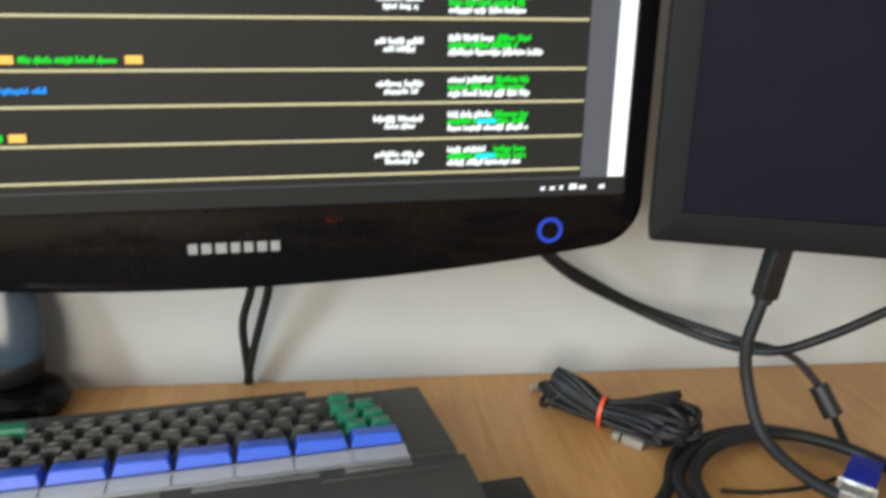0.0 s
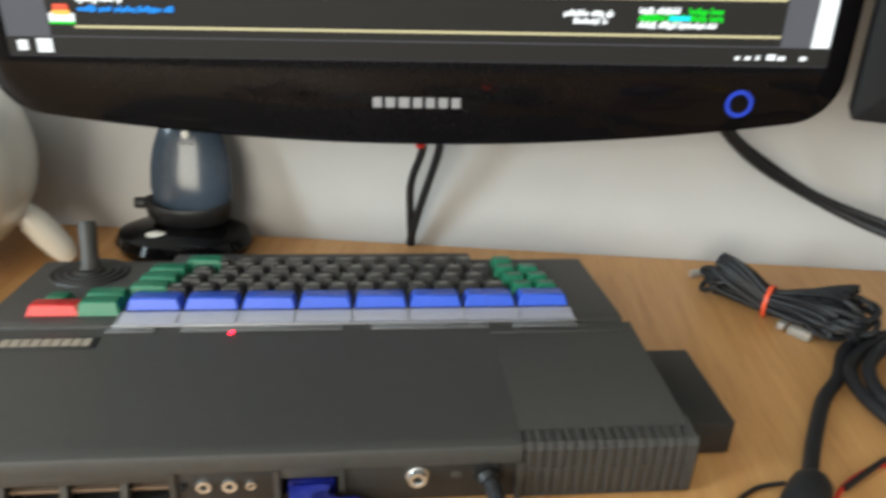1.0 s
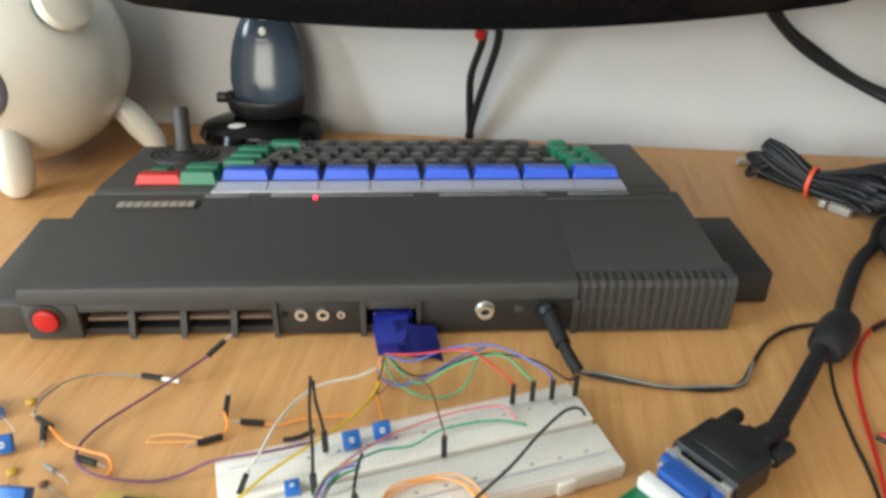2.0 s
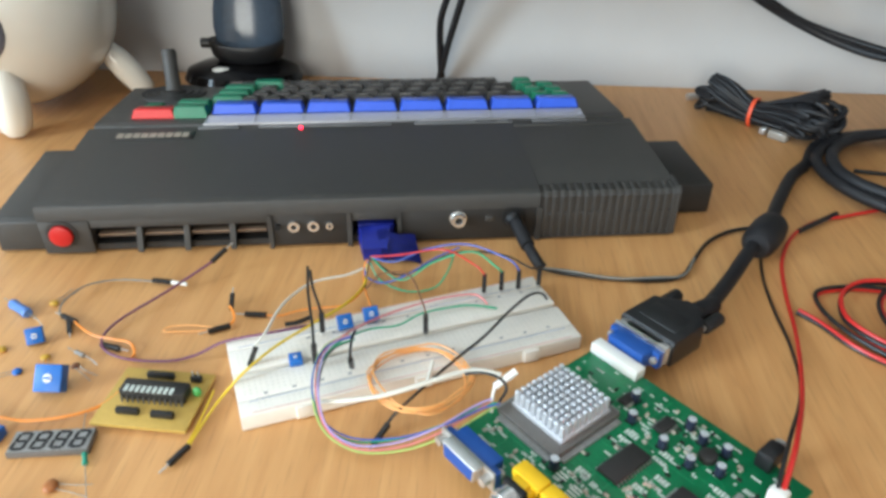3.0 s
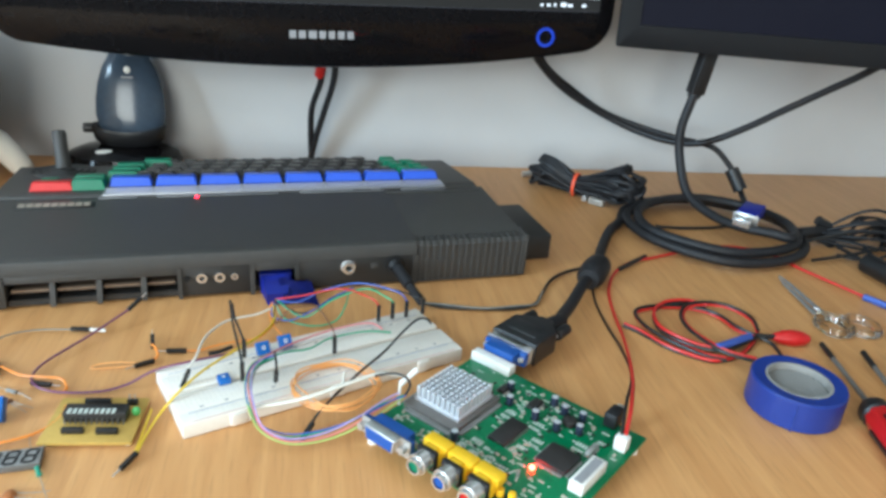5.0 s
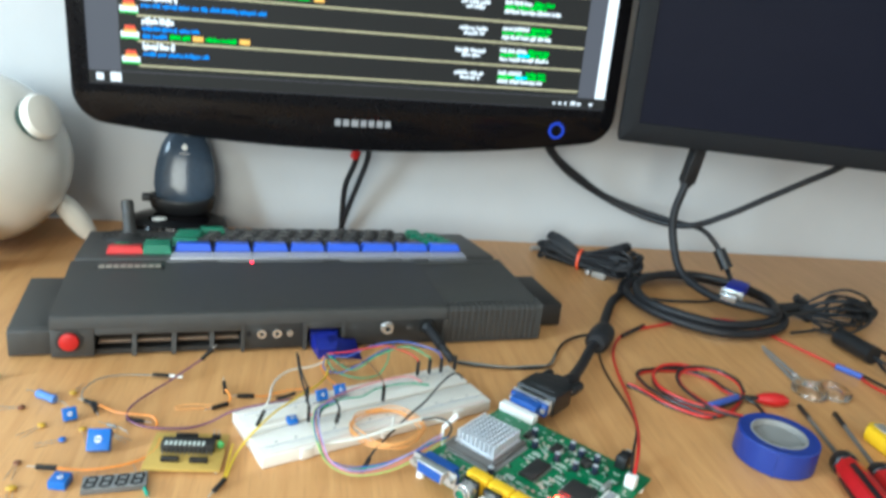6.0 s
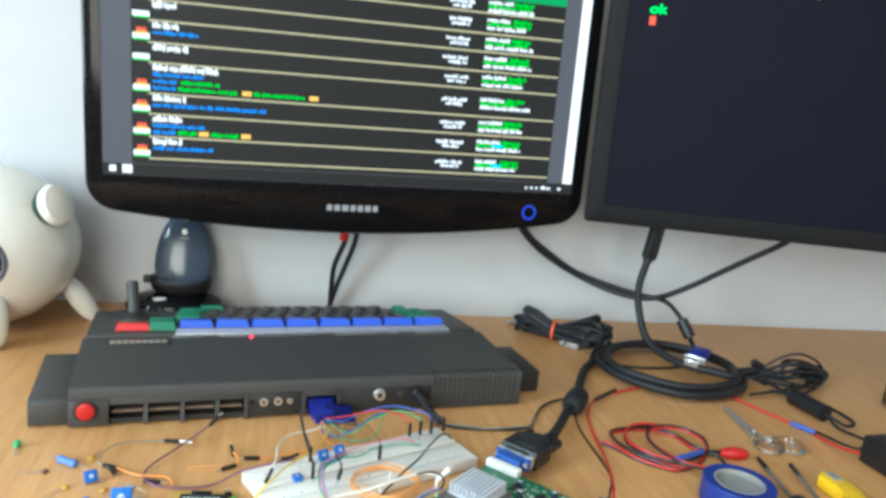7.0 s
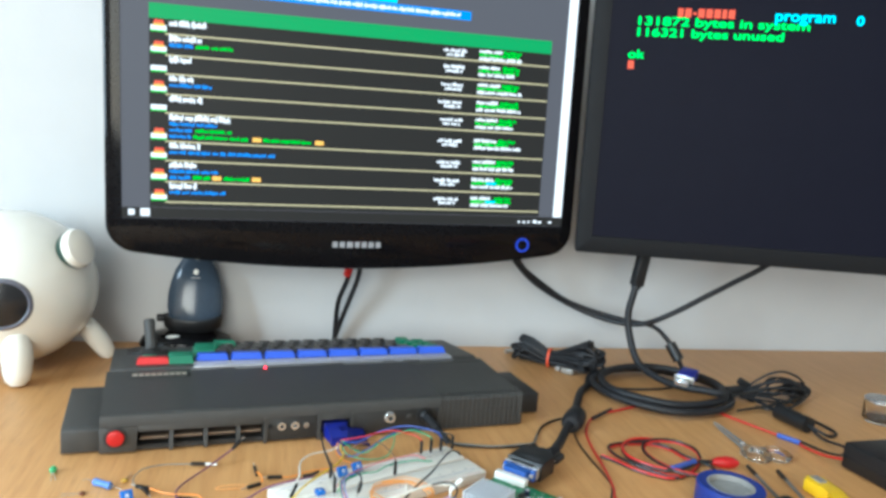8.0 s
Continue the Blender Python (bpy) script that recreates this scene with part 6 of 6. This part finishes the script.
    bmesh.ops.scale(b, vec=(1, 1, 0.85), verts=b.verts)
    part("clip_boot", b, RED, w, "red rubber clip boot")


# ---------------------------------------------------------------- tools and small things
def tape_roll():
    t = thing("tape_roll", pose(0.2505, -0.1505, 0.0002) @ Matrix.Diagonal((0.82, 0.82, 1, 1)), "roll of blue insulating tape lying flat", "tape")
    part("tape", lathe([(0.0225, 0.0004), (0.0310, 0.0), (0.0322, 0.0010), (0.0322, 0.0180), (0.0312, 0.0190), (0.0225, 0.0186)], 56, closed=True), TAPE_BLUE, t)
    part("core", lathe([(0.0205, 0.0), (0.0224, 0.0), (0.0224, 0.0188), (0.0205, 0.0188)], 48, closed=True), CARD, t, "grey card core")
    part("liner", lathe([(0.0, 0.0145), (0.0203, 0.0145), (0.0203, 0.0140), (0, 0.0140)], 40), mat("ribbed_foil", (0.40, 0.42, 0.45), 0.26, 0.9, var=0.25, scale=40, bump=0.6, bscale=240), t, "ribbed silvery liner inside the core")
    # ribs in darker grey: stripes reflected in the foil, put into their colour
    ribm = mesh_of(tube([(-0.0008, 0, 0), (0.0008, 0, 0)], 0.0005, 6), "liner_rib", CARD)
    for i in range(-9, 10):
        h = math.sqrt(max(0.0192 ** 2 - (i * 0.002) ** 2, 1e-6))
        o = new("liner_rib", ribm)
        o.parent, o.matrix_basis = t, Matrix.Translation((i * 0.002, 0, 0.0147)) @ pose(0, 0, 0, 0, 0, 90) @ Matrix.Diagonal((h / 0.0008, 1, 1, 1))
    part("tape_end", box(-0.0004, 0.0006, -0.0005, 0.0180, 0, 0.0006), TAPE_BLUE, t).matrix_basis = Matrix.Translation((-0.018, -0.0268, 0.0005)) @ pose(0, 0, 0, 90, 0, -56) 


def screwdriver(tip, neck, length, label):
    t, n = Vector(tip), Vector(neck)
    d = (n - t).normalized()
    s = thing("screwdriver", None, label, "screwdriver", "screwdrivers")
    part("blade", tube([tuple(t), tuple(t + d * 0.020)], 0.0019, 10, straight=True), BLACK, s, "dark blade tip")
    part("shaft", tube([tuple(t + d * 0.018), tuple(n)], 0.0016, 10, straight=True), CHIP_GREY, s)
    m = Matrix.Translation(n) @ d.to_track_quat("Z", "Y").to_matrix().to_4x4()
    h = part("handle", lathe([(0, 0), (0.0060, 0.0005), (0.0080, 0.006), (0.0078, 0.012), (0.0092, 0.018), (0.0095, length * 0.7), (0.0080, length - 0.004), (0.0050, length), (0, length)], 8, m), RED, s, "red handle with black grips")
    part("collar", lathe([(0.0062, 0.0), (0.0086, 0.004), (0.0086, 0.010), (0.0070, 0.012)], 16, m), BLACK, h)
    for k in range(4):
        b = box(0.0082, 0.0100, -0.0016, 0.0016, 0.022, length - 0.012, 0.0004)
        bmesh.ops.transform(b, matrix=m @ pose(0, 0, 0, 0, 0, 90 * k + 22), verts=b.verts)
        part("grip", b, BLACK, h)


def scissors():
    s = thing("scissors", None, "small steel scissors with clear plastic loops", "scissors")
    t = Vector((0.3440, 0.0140, 0.0030))
    j = Vector((0.3390, -0.0460, 0.0030))
    d = (j - t).normalized()
    nrm = Vector((-d.y, d.x, 0))
    for k, z in ((-1, 0.0012), (1, 0.0028)):
        a = [t, t + d * 0.012 + nrm * k * 0.0022, j + nrm * k * 0.0042, j + nrm * k * 0.0008]
        part("blade", prism([(p.x, p.y) for p in (a if k > 0 else a)], z, z + 0.0012), SOLDER, s)
    part("pivot", rod(0.0026, 0.0018, pose(j.x - d.x * 0.004, j.y - d.y * 0.004, 0.0036), n=14, bev=0.0004), CHROME, s)
    clear = glass_mat("clear_plastic", (0.95, 0.93, 0.86), 0.06)
    for c in ((0.3370, -0.0660, 0.0030), (0.3580, -0.0670, 0.0030)):
        v = Vector(c)
        pts = [(v.x + 0.0105 * math.cos(a), v.y + 0.0125 * math.sin(a), 0.0036) for a in [i * math.pi / 5 for i in range(10)]]
        part("finger_loop", tube(pts, 0.0030, 10, 4, True), clear, s, "clear plastic finger loop")
    part("arm", tube([tuple(j), (0.3390, -0.0570, 0.0040)], 0.0022, 8), clear, s)
    part("arm", tube([tuple(j), (0.3540, -0.0590, 0.0040)], 0.0022, 8), clear, s)


def yellow_tool():
    y = thing("wire_stripper", None, "yellow plastic wire stripper lying on the desk", "tool")
    a, b_ = Vector((0.3480, -0.1230, 0.0060)), Vector((0.3400, -0.1760, 0.0060))
    d = (b_ - a).normalized()
    n = Vector((-d.y, d.x, 0))

    def q(u, v):
        p = a + d * u + n * v
        return (p.x, p.y)
    part("body", prism([q(0, 0.004), q(0.004, 0.010), q(0.030, 0.012), q(0.060, 0.006), q(0.075, 0.0), q(0.070, -0.012), q(0.050, -0.010), q(0.046, -0.004), q(0.030, -0.002), q(0.024, -0.007), q(0.008, -0.010), q(0.001, -0.004)], 0.0002, 0.0120, 0.0025), YELLOW, y)
    c = a + d * 0.012
    part("jaw", box(-0.004, 0.004, -0.006, 0.006, 0.012, 0.0135, 0.0005), STEEL, y).location = (c.x, c.y, 0)


def power_box():
    p = Vector((0.4110, -0.0880, 0.0000))
    e = Vector((0.4150, -0.1380, 0.0000))
    d = (e - p).normalized()
    b = thing("power_supply", Matrix.Translation(p) @ pose(0, 0, 0, 0, 0, math.degrees(math.atan2(d.y, d.x))), "black plastic power supply brick on the desk", "power supply")
    part("case", box(0, 0.115, 0, 0.062, 0.0005, 0.0255, 0.0025), BLACK, b)
    part("seam", box(-0.0004, 0.1154, -0.0004, 0.0624, 0.0125, 0.0132), BLACK_IN, b)
    for k in (0.012, 0.103):
        part("foot", rod(0.004, 0.0012, pose(k, 0.031, 0), n=12), RUBBER, b)


def small_parts():
    def leaded(name, p, q, r, material, label, lead=0.010, cat="resistor"):
        a, b_ = Vector(p), Vector(q)
        d = (b_ - a).normalized()
        t = thing(name, None, label, cat)
        L = (b_ - a).length
        m = Matrix.Translation(a) @ d.to_track_quat("Z", "Y").to_matrix().to_4x4()
        bd = part("body", lathe([(0, 0), (r * 0.8, 0.0002), (r, L * 0.12), (r * 0.85, L * 0.3), (r * 0.85, L * 0.7), (r, L * 0.88), (r * 0.8, L - 0.0002), (0, L)], 14, m), material, t)
        part("lead", tube([tuple(a), tuple(a - d * lead * 0.6), tuple(a - d * lead + Vector((0.001, 0.001, -a.z + 0.0005)))], 0.00022, 5, 3), SOLDER, t)
        part("lead", tube([tuple(b_), tuple(b_ + d * lead * 0.6), tuple(b_ + d * lead + Vector((0.001, -0.001, -a.z + 0.0005)))], 0.00022, 5, 3), SOLDER, t)
        return bd

    def disc(p, r, material, label, turn=0.0, legs=0.012):
        t = thing("capacitor", pose(p[0], p[1], r * 0.45, 0, 0, turn), label, "capacitor", "loose capacitors")
        part("body", ball(r, r * 0.85, r * 0.45, (0, 0, 0), 16), material, t)
        for s in (-1, 1):
            part("lead", tube([(s * r * 0.4, -r * 0.7, 0), (s * r * 0.5, -r - legs * 0.4, -r * 0.25), (s * r * 0.9, -r - legs, -r * 0.42)], 0.00018, 5, 3), SOLDER, t)
    yel = mat("mustard_lacquer", (0.58, 0.34, 0.03), 0.35)
    brn = mat("brown_lacquer", (0.20, 0.07, 0.03), 0.4)
    disc((-0.2120, -0.0780, 0.0010), 0.0026, yel, "small mustard yellow bead capacitor", 160)
    disc((-0.1950, -0.1200, 0.0010), 0.0024, yel, "small mustard yellow bead capacitor", 30)
    disc((-0.2190, -0.1160, 0.0010), 0.0026, yel, "small mustard yellow bead capacitor", -40)
    disc((-0.2150, -0.1760, 0.0010), 0.0030, yel, "small mustard yellow bead capacitor", 10)
    disc((-0.2030, -0.1310, 0.0010), 0.0026, TRIM_BLUE, "small blue bead capacitor", -70)
    disc((-0.1780, -0.1250, 0.0010), 0.0022, brn, "small brown disc capacitor", 60)
    disc((-0.1540, -0.1950, 0.0010), 0.0034, mat("orange_brown_lacquer", (0.42, 0.15, 0.04), 0.4), "orange-brown disc capacitor with bent leads", 90)
    disc((-0.2370, -0.0960, 0.0010), 0.0026, brn, "small brown disc capacitor", -90)
    disc((-0.2200, -0.1530, 0.0010), 0.0022, brn, "small brown disc capacitor", 0)
    leaded("capacitor", (-0.2320, -0.0820, 0.0030), (-0.2190, -0.0900, 0.0030), 0.0030, mat("pale_blue_sleeve", (0.10, 0.22, 0.55), 0.35), "pale blue tubular capacitor with bare leads", 0.012, "capacitor")
    leaded("resistor", (-0.1480, -0.1780, 0.0020), (-0.1450, -0.1840, 0.0020), 0.0013, mat("green_body", (0.04, 0.30, 0.20), 0.4), "tiny green resistor with long leads", 0.028)
    bd = leaded("resistor", (-0.1500, -0.2160, 0.0020), (-0.1370, -0.2170, 0.0020), 0.0019, mat("pale_body", (0.60, 0.48, 0.42), 0.4), "striped resistor with bare leads", 0.010)
    leaded("resistor", (-0.1820, -0.1160, 0.0020), (-0.1760, -0.1190, 0.0020), 0.0012, CARD, "tiny grey resistor with bare leads", 0.008)
    k = thing("knob", pose(*(-0.1685, -0.2185, 0.0000)), "round black control knob with white marks", "knob")
    part("cap", lathe([(0.0, 0.0070), (0.0056, 0.0070), (0.0064, 0.0058), (0.0070, 0.0), (0, 0)], 28), BLACK, k)
    for dx, dy in ((-0.002, 0.001), (0.002, -0.001)):
        part("mark", box(dx - 0.0014, dx + 0.0014, dy - 0.0009, dy + 0.0009, 0.0069, 0.0072), WHITE_PL, k)
    g = thing("diode_lamp", pose(*(-0.2650, -0.0600, 0.0000)), "small green diode lamp lying on the desk", "diode")
    part("bulb", ball(0.0027, 0.0040, 0.0027, (0, 0, 0.0027), 16), mat("green_lens", (0.10, 0.55, 0.22), 0.2, trans=0.3), g)
    part("lead", tube([(0, -0.004, 0.0020), (0.002, -0.014, 0.0005)], 0.0003, 5), STEEL, g)
    part("lead", tube([(0.0012, -0.004, 0.0020), (0.005, -0.013, 0.0005)], 0.0003, 5), STEEL, g)
    j = thing("glass_jar", Matrix.Translation(Vector((0.5540, 0.0170, 0.0000))) @ Matrix.Diagonal((0.85, 0.85, 0.9, 1)), "small clear glass jar with silvery base", "jar")
    part("glass", lathe([(0, 0.003), (0.017, 0.003), (0.0185, 0.006), (0.0190, 0.026), (0.0205, 0.026), (0.0205, 0.003), (0.018, 0.0), (0, 0)], 32), glass_mat("jar_glass"), j)
    part("lid", lathe([(0.0, 0.030), (0.018, 0.030), (0.0208, 0.028), (0.0208, 0.0255), (0, 0.0255)], 32), CHROME, j, "shiny metal lid")


desk_wires()
taped_plug()
power_lead()
video_cable()
wall_cables()
other_cables()
tape_roll()
screwdriver((0.3110, -0.0900, 0.0040), (0.2910, -0.1630, 0.0080), 0.092, "red-handled screwdriver with a thin dark shaft")
screwdriver((0.3340, -0.1010, 0.0040), (0.3090, -0.1760, 0.0080), 0.092, "red and black screwdriver beside the first one")
scissors()
yellow_tool()
power_box()
small_parts()
